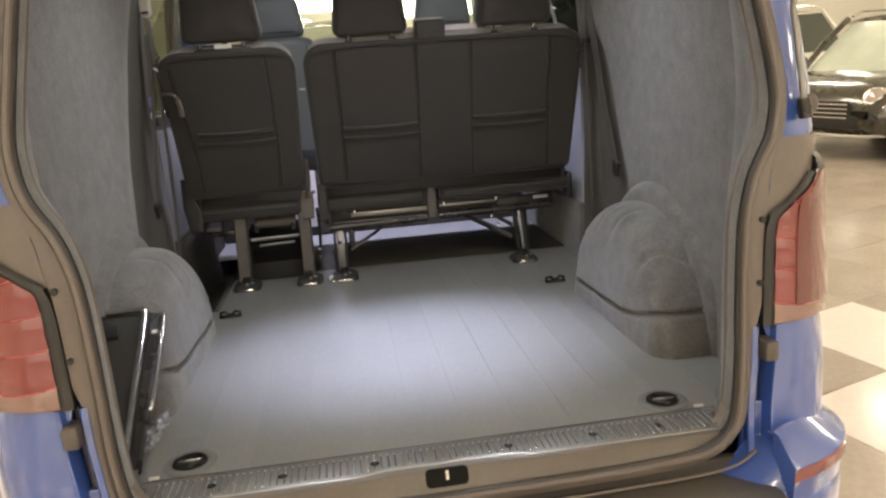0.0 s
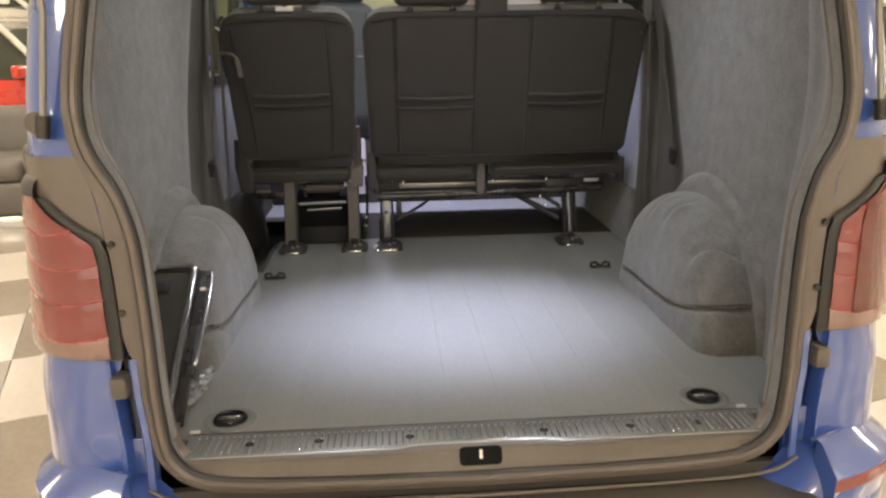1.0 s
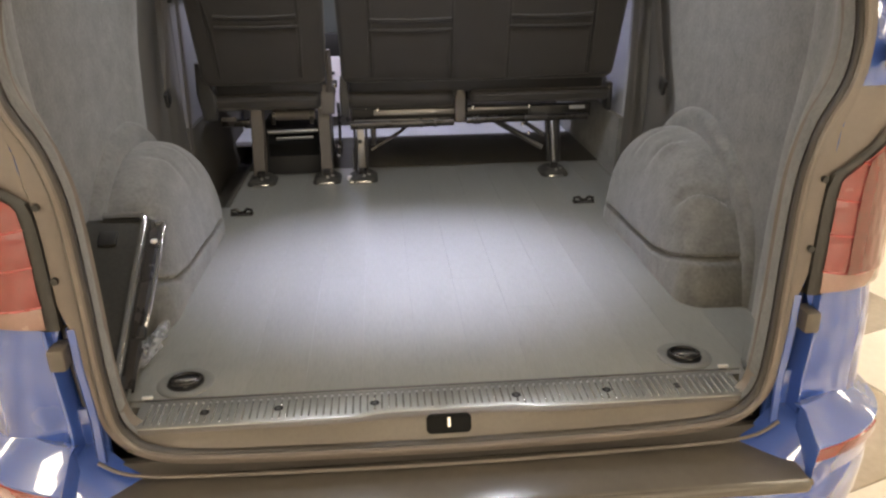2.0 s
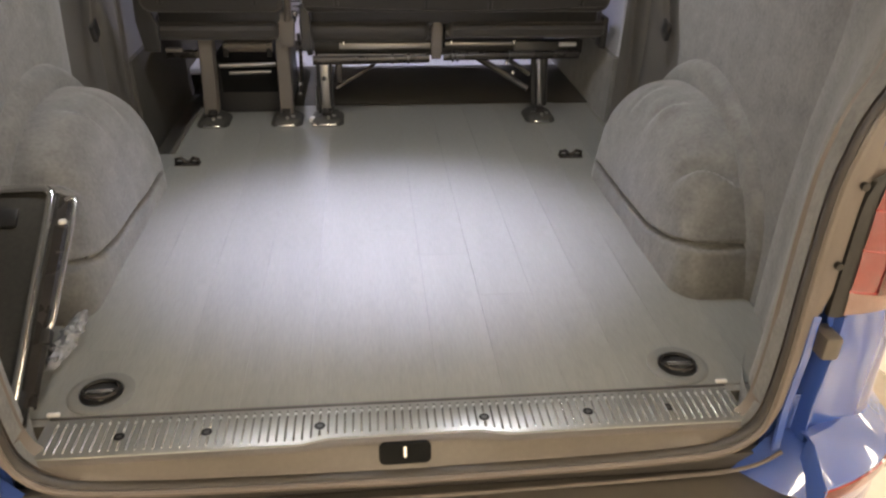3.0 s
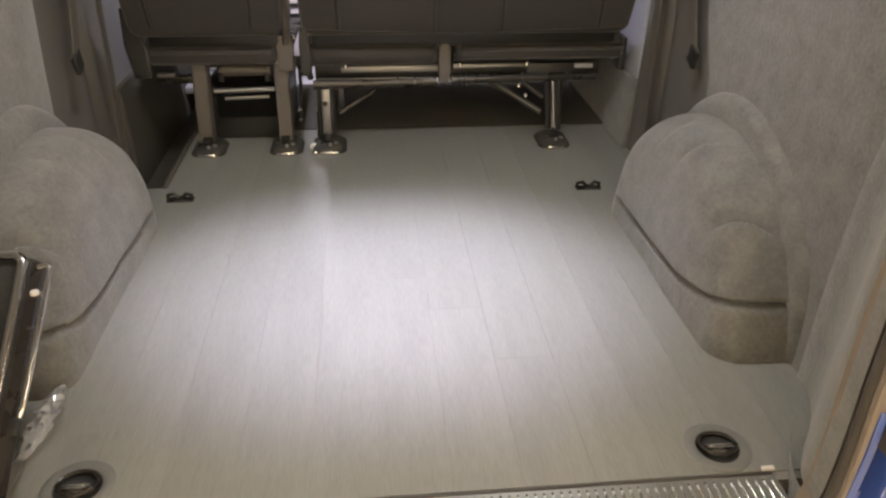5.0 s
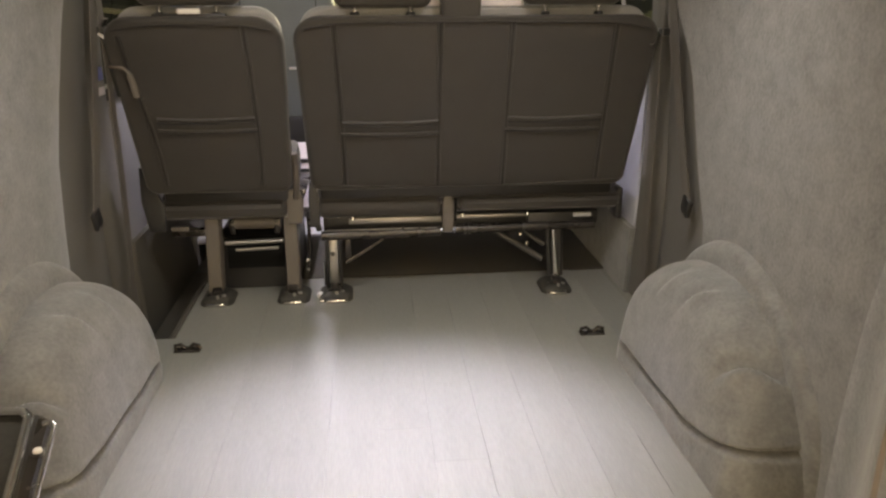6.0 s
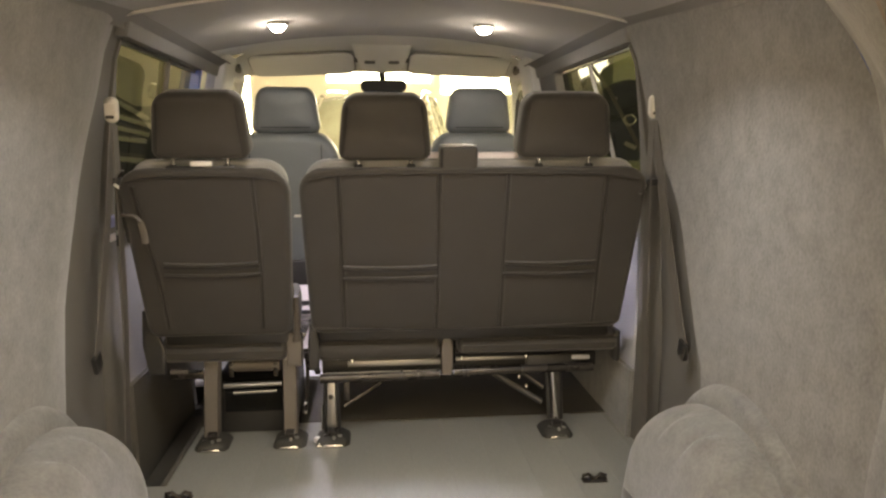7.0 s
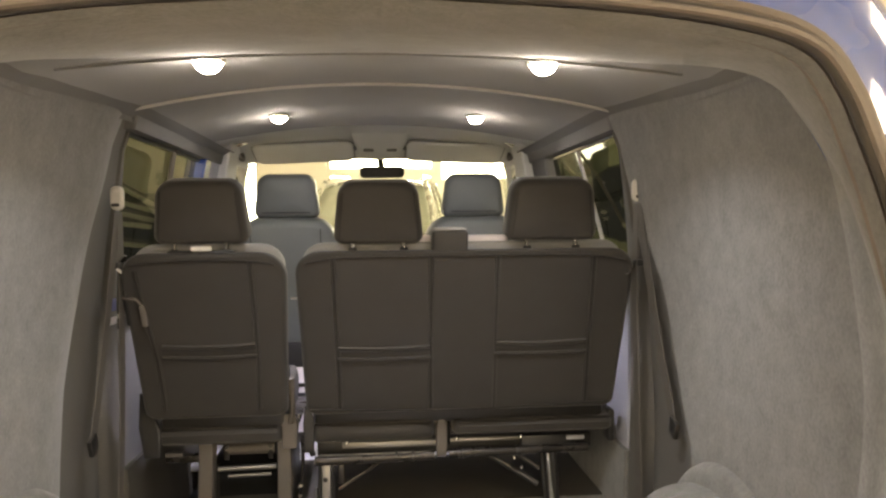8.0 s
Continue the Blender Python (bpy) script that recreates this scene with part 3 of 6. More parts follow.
for side in (1, -1):
    rows = []
    for k in range(27):
        z = 0.595 + 1.355 * k / 26
        y0 = table([(h[1][2], h[1][1]) for h in HALF], z) - 0.002
        y1 = wall_end(side, z)
        ys = [lerp(y0, y1, 1 - (1 - j / 20) ** 1.5) for j in range(21)]
        off = roll_off(side, y1, y1)
        rows.append([Vector((side * (wall_x(y, z) + roll_off(side, y, y1)), y, z)) for y in ys] + [Vector((side * (x_wall(z) + off + 0.012), y1 + 0.012, z)), Vector((side * (x_wall(z) + off + 0.05), y1 + 0.03, z))])
    part("side_lining", grid(rows), CARPET, van, "grey carpet lining on the side wall")
    # recessed pillar trim with a groove, in front of the lining
    rows = []
    for k in range(13):
        z = 0.60 + 1.35 * k / 12
        y1 = wall_end(side, z)
        x = x_wall(z)
        y2 = max(y1 + 0.12, 1.62)
        pts = [(0.03, y1), (0.035, lerp(y1, y2, 0.3)), (0.03, lerp(y1, y2, 0.55)), (0.045, lerp(y1, y2, 0.62)), (0.05, lerp(y1, y2, 0.68)), (0.03, lerp(y1, y2, 0.74)), (0.028, y2 - 0.02), (0.035, y2), (0.09, y2 + 0.005)]
        rows.append([(side * (x + dx), y, z) for dx, y in pts])
    part("pillar_trim", grid(rows), PILLAR, van, "grey trimmed window pillar")
    # wall top rail up to the ceiling
    rows = []
    for k in range(12):
        y = 0.42 + 2.5 * k / 11
        z = ceil_z(0.735, y) - 0.004
        rows.append([(side * (x_wall(1.90) + 0.004), y, z - 0.030), (side * 0.756, y, z - 0.014), (side * 0.735, y, z - 0.006), (side * 0.70, y, ceil_z(0.70, y) + 0.004)])
    part("cant_rail", grid(rows), HEADER_TRIM, van)

for z, mat, h in ((1.365, LABEL_BLUE, 0.036), (1.318, PALE_CLOTH, 0.022)):
    part("pillar_sticker", box((-0.7995, 1.482, z), (0.003, 0.060, h), 0.001), mat, van, "small printed sticker on the pillar")
part("wall_stud", box((-0.783, 1.238, 1.738), (0.006, 0.010, 0.016), 0.002), LEG_PAINT, van, "small brown stud")
# ceiling: rear panel, pale joint strip, front panel
part("rear_ceiling_panel", grid([[(x, y, ceil_z(x, y)) for x in [-0.74 + 1.48 * k / 24 for k in range(25)]] for y in (0.55, 0.66, 0.78, 1.0, 1.3, 1.498)]), HEADLINER, van, "dark grey cloth ceiling panel")
part("front_ceiling_panel", grid([[(x, y, ceil_z(x, y) + 0.004) for x in [-0.80 + 1.60 * k / 24 for k in range(25)]] for y in (1.485, 1.8, 2.2, 2.47)]), HEADLINER, van, "dark grey cloth ceiling panel")
part("ceiling_joint_strip", tube([(x, 1.50, ceil_z(x, 1.50) - 0.004) for x in [-0.73 + 1.46 * k / 30 for k in range(31)]], 0.0085, 8, flat=0.6), GUIDE, van, "pale plastic ceiling joint strip")
part("roof_liner_edge", tube([(x, 0.785, ceil_z(x, 0.78) - 0.001) for x in [-0.66 + 1.32 * k / 20 for k in range(21)]], 0.004, 6), HEADLINER, van)

# four round ceiling lamps
lamp_seed = thing("ceiling_lamp", (-0.362, 0.82, 1.945), "round white LED ceiling lamp, switched on", "ceiling lamp", "LED lamps in the van ceiling")
part("bezel", lathe([(0.027, -0.004), (0.032, -0.006), (0.037, -0.003), (0.037, 0.004), (0.015, 0.006)], 28, (-0.362, 0.82, 1.945)), GUIDE, lamp_seed)
# dome deeper than the likely flat lens, imitating the glare round the lamp
part("lens", lathe([(0.001, -0.027), (0.013, -0.0250), (0.022, -0.019), (0.0275, -0.010), (0.029, -0.003), (0.029, 0.002)], 24, (-0.362, 0.82, 1.945)), LED, lamp_seed, "glowing white lens")
for x, y, z in ((0.357, 0.81, 1.945), (-0.373, 2.04, 2.011), (0.373, 2.04, 2.011)):
    copy_thing(lamp_seed, pose(x, y, z))

# floor slab, front mat and sill
van_floor = solo("floor", box((0.08, 1.20, 0.583), (1.48, 2.12, 0.028), 0.0, bm=box((-0.745, 0.755, 0.583), (0.17, 1.23, 0.028), 0.0)), FLOOR_BASE, "grey wood-pattern vinyl plank floor of the load space", "floor", kind="structure")
# paler than the load floor: light falling there is put into its colour
solo("floor_front", box((0, 3.068, 0.583), (1.70, 1.408, 0.028), 0.004), LIT_VINYL, "vinyl floor behind the front seats, coloured pale as if lit", "floor", kind="structure")
solo("floor_mat", box((0.075, 2.099, 0.599), (1.47, 0.528, 0.008), 0.003), DARK_MAT, "dark rubber mat under the rear seats", "mat")

well = thing("step_well", (-0.74, 1.8, 0.5), "dark rubber step well beside the single seat", "step")
part("tread", box((-0.745, 1.81, 0.475), (0.17, 0.88, 0.02), 0.004), DARK_MAT, well)
part("riser", box((-0.664, 1.815, 0.532), (0.012, 0.88, 0.094), 0.003), DARK_MAT, well)
part("back_riser", box((-0.745, 1.362, 0.532), (0.17, 0.012, 0.094), 0.003), DARK_MAT, well)
part("edge_strip", box((-0.662, 1.60, 0.6015), (0.016, 0.46, 0.005), 0.002), DARK_MAT, well)

sill = thing("load_sill", (0, 0.07, 0.5), "ribbed metal sill plate with dark grey plastic step", "sill")


xs = [-0.607 + 1.214 * k / 78 for k in range(79)]
rows = []
for x in xs:
    d = min(1.0, max(0.0, 1 - (abs(x) - 0.10) / 0.09)) if abs(x) < 0.19 else 0.0
    edge = 0.049 + 0.009 * d
    rows.append([(x, 0.150, 0.580), (x, 0.145, 0.6005), (x, edge, 0.6005), (x, edge - 0.006, 0.597), (x, 0.042 + 0.006 * d, 0.588 - 0.004 * d), (x, 0.038 + 0.003 * d, 0.574), (x, 0.036, 0.562 + 0.02 * (x / 0.6) ** 4), (x, 0.033, 0.556 + 0.02 * (x / 0.6) ** 4), (x, 0.026, 0.552 + 0.02 * (x / 0.6) ** 4)])
part("sill_step", grid(rows), SILL, sill, "dark grey plastic sill step")
def plate_edge(x):
    """The plate's front edge, drawn back in a soft wave over the lock."""
    return 0.054 + 0.012 * max(0.0, min(1.0, (0.175 - abs(x)) / 0.045))


plate = part("sill_plate", grid([[(x, y, z) for y, z in ((0.146, 0.6010), (0.1445, 0.6042), (0.120, 0.6044), (plate_edge(x) + 0.006, 0.6040), (plate_edge(x) + 0.001, 0.6026), (plate_edge(x), 0.6004))] for x in xs]), PLATE, sill, "dull ribbed metal plate")
part("plate_back_trim", box((0, 0.1485, 0.6030), (1.21, 0.006, 0.005), 0.002), RUBBER, sill)
SCREWS = (-0.476, -0.333, -0.1435, 0.1415, 0.328, 0.476)


def rib_mesh(y0, y1):
    """A thin pressed ridge with rounded ends."""
    rows = []
    for f, w in ((0.0, 0.15), (0.03, 0.8), (0.08, 1.0), (0.92, 1.0), (0.97, 0.8), (1.0, 0.15)):
        y = lerp(y0, y1, f)
        rows.append([(u * 0.0022 * w, y, 0.0021 * w * v) for u, v in ((-1, 0.0), (-0.6, 0.75), (0, 1.0), (0.6, 0.75), (1, 0.0))])
    return grid(rows)


rib_data = {}
for k in range(84):
    x = -0.1435 + 0.01425 * (k - 31.5 + 0.5)
    if abs(x) > 0.600:
        continue
    y0 = round(plate_edge(x) + 0.009, 3)
    spans = [(y0, 0.086), (0.106, 0.139)] if min(abs(x - q) for q in SCREWS) < 0.006 else [(y0, 0.139)]
    for span in spans:
        if span not in rib_data:
            ob = mesh_object("rib", rib_mesh(*span), RIB)
            rib_data[span] = ob.data
        else:
            ob = new("rib", rib_data[span])
        ob.parent = plate
        ob.location = (x, -0.07, 0.6043 - 0.5)
for x in SCREWS:
    hole = part("screw_hole", lathe([(0.0095, 0.0010), (0.0082, 0.0014), (0.0070, 0.0006), (0.001, 0.0004)], 14, (x, 0.096, 0.6042)), VOID, plate)
    part("screw", lathe([(0.001, 0.0012), (0.0040, 0.0012), (0.0050, 0.0004)], 10, (x, 0.096, 0.6046)), BLACK, sill)
catch = part("lock_recess", pad(rounded_rect(0.088, 0.038, 0.010, 4), 0.012, Matrix.Translation((0, 0.046, 0.582)) @ pose(0, 0, 0, -22), edge=0.003, steps=2), VOID, sill, "black lock recess")
part("striker", tube([(0.0, 0.0385, 0.580), (0.0, 0.0455, 0.597)], 0.0050, 10), CHROME, catch, "bright steel striker pin")
for side in (1, -1):
    part("sill_clip", box((side * 0.602, 0.158, 0.606), (0.022, 0.008, 0.006), 0.002), GUIDE, sill, "pale plastic clip")

# carpet turned down into the sill's corners
for side in (1, -1):
    flip = (lambda p: p) if side > 0 else mirror
    rows = []
    k_end = len(SILL_HALF) * 4
    k0 = next(k for k, p in enumerate(seal_half) if p.x > 0.53)
    for k in range(k0, k_end + 1):
        o = seal_half[k]
        f = (k - k0) / (k_end - k0)
        n = outward(seal_loop, k)
        start = o - n * 0.010 + Vector((0, 0.012, 0))
        end = Vector((lerp(0.600, 0.70, f), lerp(0.085, 0.26, f), lerp(0.600, 0.606, f)))
        ctrl = Vector((lerp(0.590, 0.615, f), lerp(0.055, 0.13, f), lerp(0.590, 0.604, f)))
        rows.append([flip((1 - t) ** 2 * start + 2 * t * (1 - t) * ctrl + t * t * end) for t in [j / 7 for j in range(8)]])
    part("corner_lining", grid(rows), CARPET, van, "grey carpet in the sill corner")

# wheel arches
ARCH_BACK, ARCH_FRONT, ARCH_MID = 0.438, 1.222, 0.83


def arch_inner(y):
    """The inner face of the arch, with rounded rear and front corners."""
    x = 0.624
    for d, r in ((y - ARCH_BACK, 0.07), (ARCH_FRONT - y, 0.12)):
        if d < r:
            x += r * (1 - math.sqrt(max(0.0, 1 - ((r - d) / r) ** 2)))
    return min(x, 0.81)


def arch_top(y):
    if y < ARCH_MID:
        e = (ARCH_MID - y) / (ARCH_MID - ARCH_BACK)
        return 0.592 + 0.362 * max(0.0, 1 - e ** 2.1) ** 0.58
    e = (y - ARCH_MID) / (ARCH_FRONT - ARCH_MID)
    return 0.592 + 0.362 * max(0.0, 1 - e ** 2.6) ** 0.5


def arch(side):
    """Carpeted hump over the wheel with a tucked groove round its foot and pleats on its back."""
    ys = [ARCH_BACK + 0.0022 * k for k in range(34)]
    ys += [lerp(ys[-1], ARCH_FRONT, k / 130) for k in range(1, 131)]
    ds = (-0.016, -0.012, -0.009, -0.0065, -0.004, -0.002, 0.0, 0.002, 0.004, 0.0065, 0.009, 0.012, 0.016)
    rows = []
    for y in ys:
        top, x0 = arch_top(y), arch_inner(y)
        tall = max(1e-4, top - 0.592)
        foot = table([(0.43, 0.722), (0.50, 0.712), (0.58, 0.684), (0.68, 0.668), (0.92, 0.660), (1.10, 0.654), (1.222, 0.64)], y)
        deep = table([(0.43, 1.0), (0.9, 1.0), (1.08, 0.9), (1.15, 0.0), (1.23, 0.0)], y)
        hs = [math.sin(radians(90 * j / 24)) ** 0.85 for j in range(25)]
        hs += [min(0.97, max(0.02, (foot + d - 0.592) / tall)) for d in ds]
        row = []
        for h in sorted(hs):
            up = h ** (1 / 0.85)
            x = lerp(0.83, x0, math.sqrt(max(0.0, 1 - up * up)) ** 0.40)
            z = 0.592 + tall * h
            yy = y
            g = deep * math.exp(-((z - foot) / 0.0065) ** 2)
            if y > 0.47:
                x += 0.017 * g
            if y < 0.53:
                yy += 0.017 * g * min(1.0, max(0.0, (0.80 - x) / 0.04))
            w = 0.006 * noise.noise((x * 9 * side, y * 7, z * 8))
            edge = max(0.0, min(1.0, (x - 0.640) / 0.035)) * max(0.0, min(1.0, (0.775 - x) / 0.02))
            pleat = 0.0
            for y1, lean_x, z_low, amount, x_far in ((0.590, -0.55, 0.72, 1.0, 0.775), (0.800, -0.9, 0.80, 0.8, 0.70), (0.925, -0.9, 0.80, 0.6, 0.69)):
                d = y - y1 - lean_x * (x - 0.70)
                here = edge * amount * max(0.0, min(1.0, (x_far - x) / 0.06 + 0.5)) * max(0.0, min(1.0, (z - z_low) / 0.05))
                pleat += here * (-1.0 * math.exp(-(d / 0.012) ** 2) + 0.75 * math.exp(-((d + 0.030) / 0.019) ** 2))
            row.append(Vector((side * (x + w), yy, z + 0.5 * w + 0.022 * pleat)))
        rows.append(row)
    return grid(rows)


for side, name in ((1, "right"), (-1, "left")):
    a = solo("wheel_arch", arch(side), CARPET, "grey carpeted wheel arch hump with a low ledge", "wheel arch", "carpeted wheel arches")
    # outer shell of the wheelhouse standing proud of the wall round the hump
    rim = smooth_path([(0, 1.20, 0.60), (0, 1.19, 0.74), (0, 1.15, 0.85), (0, 1.075, 0.935), (0, 0.965, 0.998), (0, 0.85, 1.018), (0, 0.74, 1.000), (0, 0.63, 0.950), (0, 0.535, 0.880), (0, 0.465, 0.800), (0, 0.432, 0.710), (0, 0.424, 0.596)], 5)
    rows = []
    for i, p in enumerate(rim):
        row = []
        for x, k in ((0.815, 1.010), (0.800, 1.0), (0.788, 0.988), (0.779, 0.968), (0.774, 0.94), (0.772, 0.89), (0.776, 0.80)):
            y, z = lerp(0.83, p.y, k), 0.60 + (p.z - 0.60) * k
            w = 0.0035 * noise.noise((x * 9 * side, y * 7, z * 7))
            row.append((side * (x + w), y, max(0.594, z + w)))
        rows.append(row)
    part("arch_shell", grid(rows), CARPET, a, "carpeted wheelhouse edge against the wall")


# lashing rings let into the floor near the sill
def lashing_ring(x, y, z):
    t = thing("lashing_ring", (x, y, z), "recessed black floor cup with a folded steel lashing ring", "lashing ring", "lashing rings in the load floor")
    part("rim", lathe([(0.037, 0.0005), (0.039, 0.0030), (0.048, 0.0040), (0.055, 0.0034), (0.0585, 0.0015), (0.0585, -0.002)], 36, (x, y, z)), CUP_RIM, t, "grey plastic rim")
    part("cup", lathe([(0.001, 0.0012), (0.028, 0.0014), (0.035, 0.0022), (0.0375, 0.0028), (0.0375, 0.0)], 28, (x, y, z)), BLACK, t, "black plastic cup")
    part("plate", pad([(0.025 * math.cos(radians(q)), 0.016 * math.sin(radians(q))) for q in range(0, 181, 15)], 0.003, Matrix.Translation((x, y + 0.003, z + 0.003)) @ pose(0, 0, 0, -90) @ Matrix.Scale(-1, 4, (0, 0, 1)), edge=0.001, steps=2), CUP_RIM, t, "grey base plate inside the ring")
    part("ring", tube([(x + 0.032 * math.cos(radians(q)), y + 0.003 + 0.027 * math.sin(radians(q)), z + 0.006 + (0.003 if q > 180 else 0)) for q in range(0, 360, 15)], 0.0036, 10, closed=True), DARK_STEEL, t, "dark shiny steel ring")
    for dy in (-0.0085, -0.0025):
        part("bar", box((x, y + dy, z + 0.008), (0.050, 0.0045, 0.006), 0.002), CHROME, t, "bright steel hinge bar")
    part("screw", lathe([(0.001, 0.005), (0.005, 0.004), (0.006, 0.0)], 12, (x + 0.004, y - 0.019, z + 0.003)), STRUT, t)
    return t


seed = lashing_ring(-0.540, 0.217, 0.6)
copy_thing(seed, pose(0.540, 0.217, 0.6))


def floor_eye(x, y, z):
    t = thing("lashing_eye", (x, y, z), "small dark steel lashing eye screwed to the floor", "lashing eye", "lashing eyes by the wheel arches")
    part("base", box((x, y, z + 0.003), (0.075, 0.03, 0.005), 0.002), DARK_STEEL, t)
    part("loop", tube([(x + dx, y, z + dz) for dx, dz in ((-0.034, 0.004), (-0.034, 0.018), (-0.018, 0.021), (-0.006, 0.010), (0.006, 0.010), (0.018, 0.021), (0.034, 0.016), (0.034, 0.004))], 0.0055, 8), DARK_STEEL, t)
    return t


seed = floor_eye(-0.597, 1.285, 0.6)
copy_thing(seed, pose(0.597, 1.285, 0.6))


# folded steel and black frame leaning at the left arch, its foot in clear film
frame_stand = thing("folded_bracket", (-0.70, 0.35, 0.6), "black folded metal bracket with polished steel tube in clear wrapping", "bracket")


def lean(x, u, v):
    """u along the slope from the foot, v out from it."""
    return Vector((x + 0.008, 0.128 + 0.375 * u, 0.622 + 0.252 * u)) + Vector((0, -0.56, 0.83)) * v


us = (0.0, 0.2, 0.4, 0.6, 0.8, 0.95, 1.0)
part("plate", grid([[lean(x, u, v - (0.012 if u > 0.98 else 0)) for x, v in ((-0.652, -0.030), (-0.652, -0.004), (-0.660, 0.004), (-0.70, 0.006), (-0.76, 0.006), (-0.80, 0.004), (-0.81, -0.03))] for u in us]), BRACKET, frame_stand, "black painted plate")
part("edge_tube", tube(smooth_path([lean(-0.662, 0.02, 0.006), lean(-0.664, 0.5, 0.008), lean(-0.664, 0.92, 0.010), lean(-0.670, 0.98, 0.010), lean(-0.690, 1.0, 0.008), lean(-0.76, 1.0, 0.006)], 5), 0.0085, 10), CHROME, frame_stand, "dark polished tube")
part("cheek", grid([[lean(x, u, v) for x, v in ((-0.650, 0.006), (-0.634, 0.002), (-0.632, -0.012), (-0.640, -0.02))] for u in (0.05, 0.3, 0.6, 0.9, 0.97)]), DARK_STEEL, frame_stand, "dark steel side cheek")
part("grab_rod", tube(smooth_path([lean(-0.632, 0.36, -0.004), lean(-0.624, 0.40, 0.004), lean(-0.621, 0.65, 0.006), lean(-0.620, 0.90, 0.006), lean(-0.624, 0.95, 0.006), lean(-0.640, 0.95, 0.002)], 5), 0.0055, 10), CHROME, frame_stand, "bright steel rod")
part("rivet", lathe([(0.001, 0.003), (0.007, 0.002), (0.008, -0.003)], 12, lean(-0.637, 0.84, 0.006)), GUIDE, frame_stand, "pale cap")
part("latch", box(lean(-0.738, 0.86, 0.008), (0.040, 0.040, 0.010), 0.004, 2, pose(0, 0, 0, 34)), BLACK, frame_stand, "black latch")
part("foot", box(lean(-0.66, 0.05, -0.004), (0.035, 0.06, 0.02), 0.006, 2, pose(0, 0, 0, 34)), BLACK, frame_stand)
part("clip", box(lean(-0.632, 0.33, -0.002), (0.018, 0.03, 0.02), 0.005, 2, pose(0, 0, 0, 34)), BLACK, frame_stand)

FILM = glass("clear_film", (0.95, 0.95, 0.95), 1.5, 0.08, 0.16)
film_rng = random.Random(4)
rows = []
for i in range(13):
    f = i / 12
    c = Vector((-0.648, 0.27, 0.614)).lerp(Vector((-0.628, 0.43, 0.640)), f)
    w = 0.005 + 0.017 * math.sin(math.pi * min(1, f * 0.9 + 0.08))
    row = []
    for k in range(14):
        a = 2 * math.pi * k / 14
        r = w * (0.65 + 0.6 * film_rng.random())
        row.append(c + Vector((r * math.cos(a), 0.4 * r * math.cos(a), max(-0.010 - 0.04 * f, 0.55 * r * math.sin(a)))))
    rows.append(row)
part("wrapping", grid(rows, close_v=True), FILM, frame_stand, "crumpled clear plastic film", shade=False)


# ---- rear seat row: a single seat and a double bench ----
REC = 0.45          # how far the backs lean rearwards for each metre up


def back_y(z):
    return 1.60 - REC * (z - 0.97)


def back_frame(cx):
    """Local x across, z up the leaning back, y forwards, from the back's lower edge."""
    a = math.atan(REC)
    tilt = Matrix(((1, 0, 0, 0), (0, 1, -math.sin(a), 0), (0, 0, math.cos(a), 0), (0, 0, 0, 1)))
    return Matrix.Translation((cx, back_y(0.985), 0.985)) @ tilt


def on_back(x, z, off=0.0):
    """A point on the rear face of the seat backs."""
    return Vector((x, back_y(z) - off, z))


def back_outline(w, h, drop, r_top=0.075):
    pts = []
    for x, z in rounded_rect(w, h, r_top, 6, 0.035):
        k = max(0.0, 1 - (z + h / 2) / h / 0.75)
        x += drop[0] * k if x < 0 else -drop[1] * k
        pts.append((x, z + h / 2))
    return pts


def seat_back(parent, xl, xr, drop, label):
    """drop: how much each lower corner draws in (left, right). A dark rear cover with the paler front upholstery standing a little above it."""
    w, cx = xr - xl, (xl + xr) / 2
    h = 0.536 / math.cos(math.atan(REC))
    cover = part("backrest", pad(back_outline(w, h, drop), 0.080, back_frame(cx) @ Matrix.Translation((0, 0.040, 0)), edge=0.022, steps=4, crown=0.006), SEAT, parent, label)
    part("front_upholstery", pad(back_outline(w - 0.026, h - 0.09, drop, 0.070), 0.085, back_frame(cx) @ Matrix.Translation((0, 0.1225, 0.116)), edge=0.028, steps=4, crown=0.01), SEAT_FRONT, parent, "pale grey front of the backrest")
    return cover


def seat_core(parent, xl, xr):
    """The dark pan that joins back and cushion."""
    part("seat_pan", box(((xl + xr) / 2, 1.720, 1.030), (xr - xl, 0.15, 0.19), 0.02, 2), BLACK, parent)


def seam_line(parent, pts, r=0.0018):
    part("seam", tube(smooth_path([on_back(x, z, 0.0055) for x, z in pts], 3), r, 6), SEAM, parent)
    # the cloth puckers up on both sides of the stitching
    for dx in (-0.006, 0.006):
        part("seam_fold", tube(smooth_path([on_back(x + dx, z, 0.0036) for x, z in pts], 3), 0.0026, 6), SEAT, parent)


def pocket(parent, x0, x1, z, gap=0.035):
    """A stitched pocket mouth: a padded hem above a thin double seam."""
    hem = [on_back(lerp(x0, x1, k / 12), z + gap - 0.005 * math.sin(math.pi * k / 12), 0.0050) for k in range(13)]
    part("pocket_hem", tube(hem, 0.0070, 8, flat=0.8), SEAT_EDGE, parent, "worn hem of the pocket")
    part("seam", tube([p + Vector((0, -0.003, -0.011)) for p in hem], 0.0020, 6), SEAM, parent)
    low = [on_back(lerp(x0 - 0.004, x1 + 0.004, k / 12), z - 0.004 * math.sin(math.pi * k / 12), 0.0055) for k in range(13)]
    part("pocket_piping", tube(low, 0.0048, 8, flat=0.8), SEAT_EDGE, parent)
    part("seam", tube([p + Vector((0, -0.002, -0.007)) for p in low], 0.0018, 6), SEAM, parent)


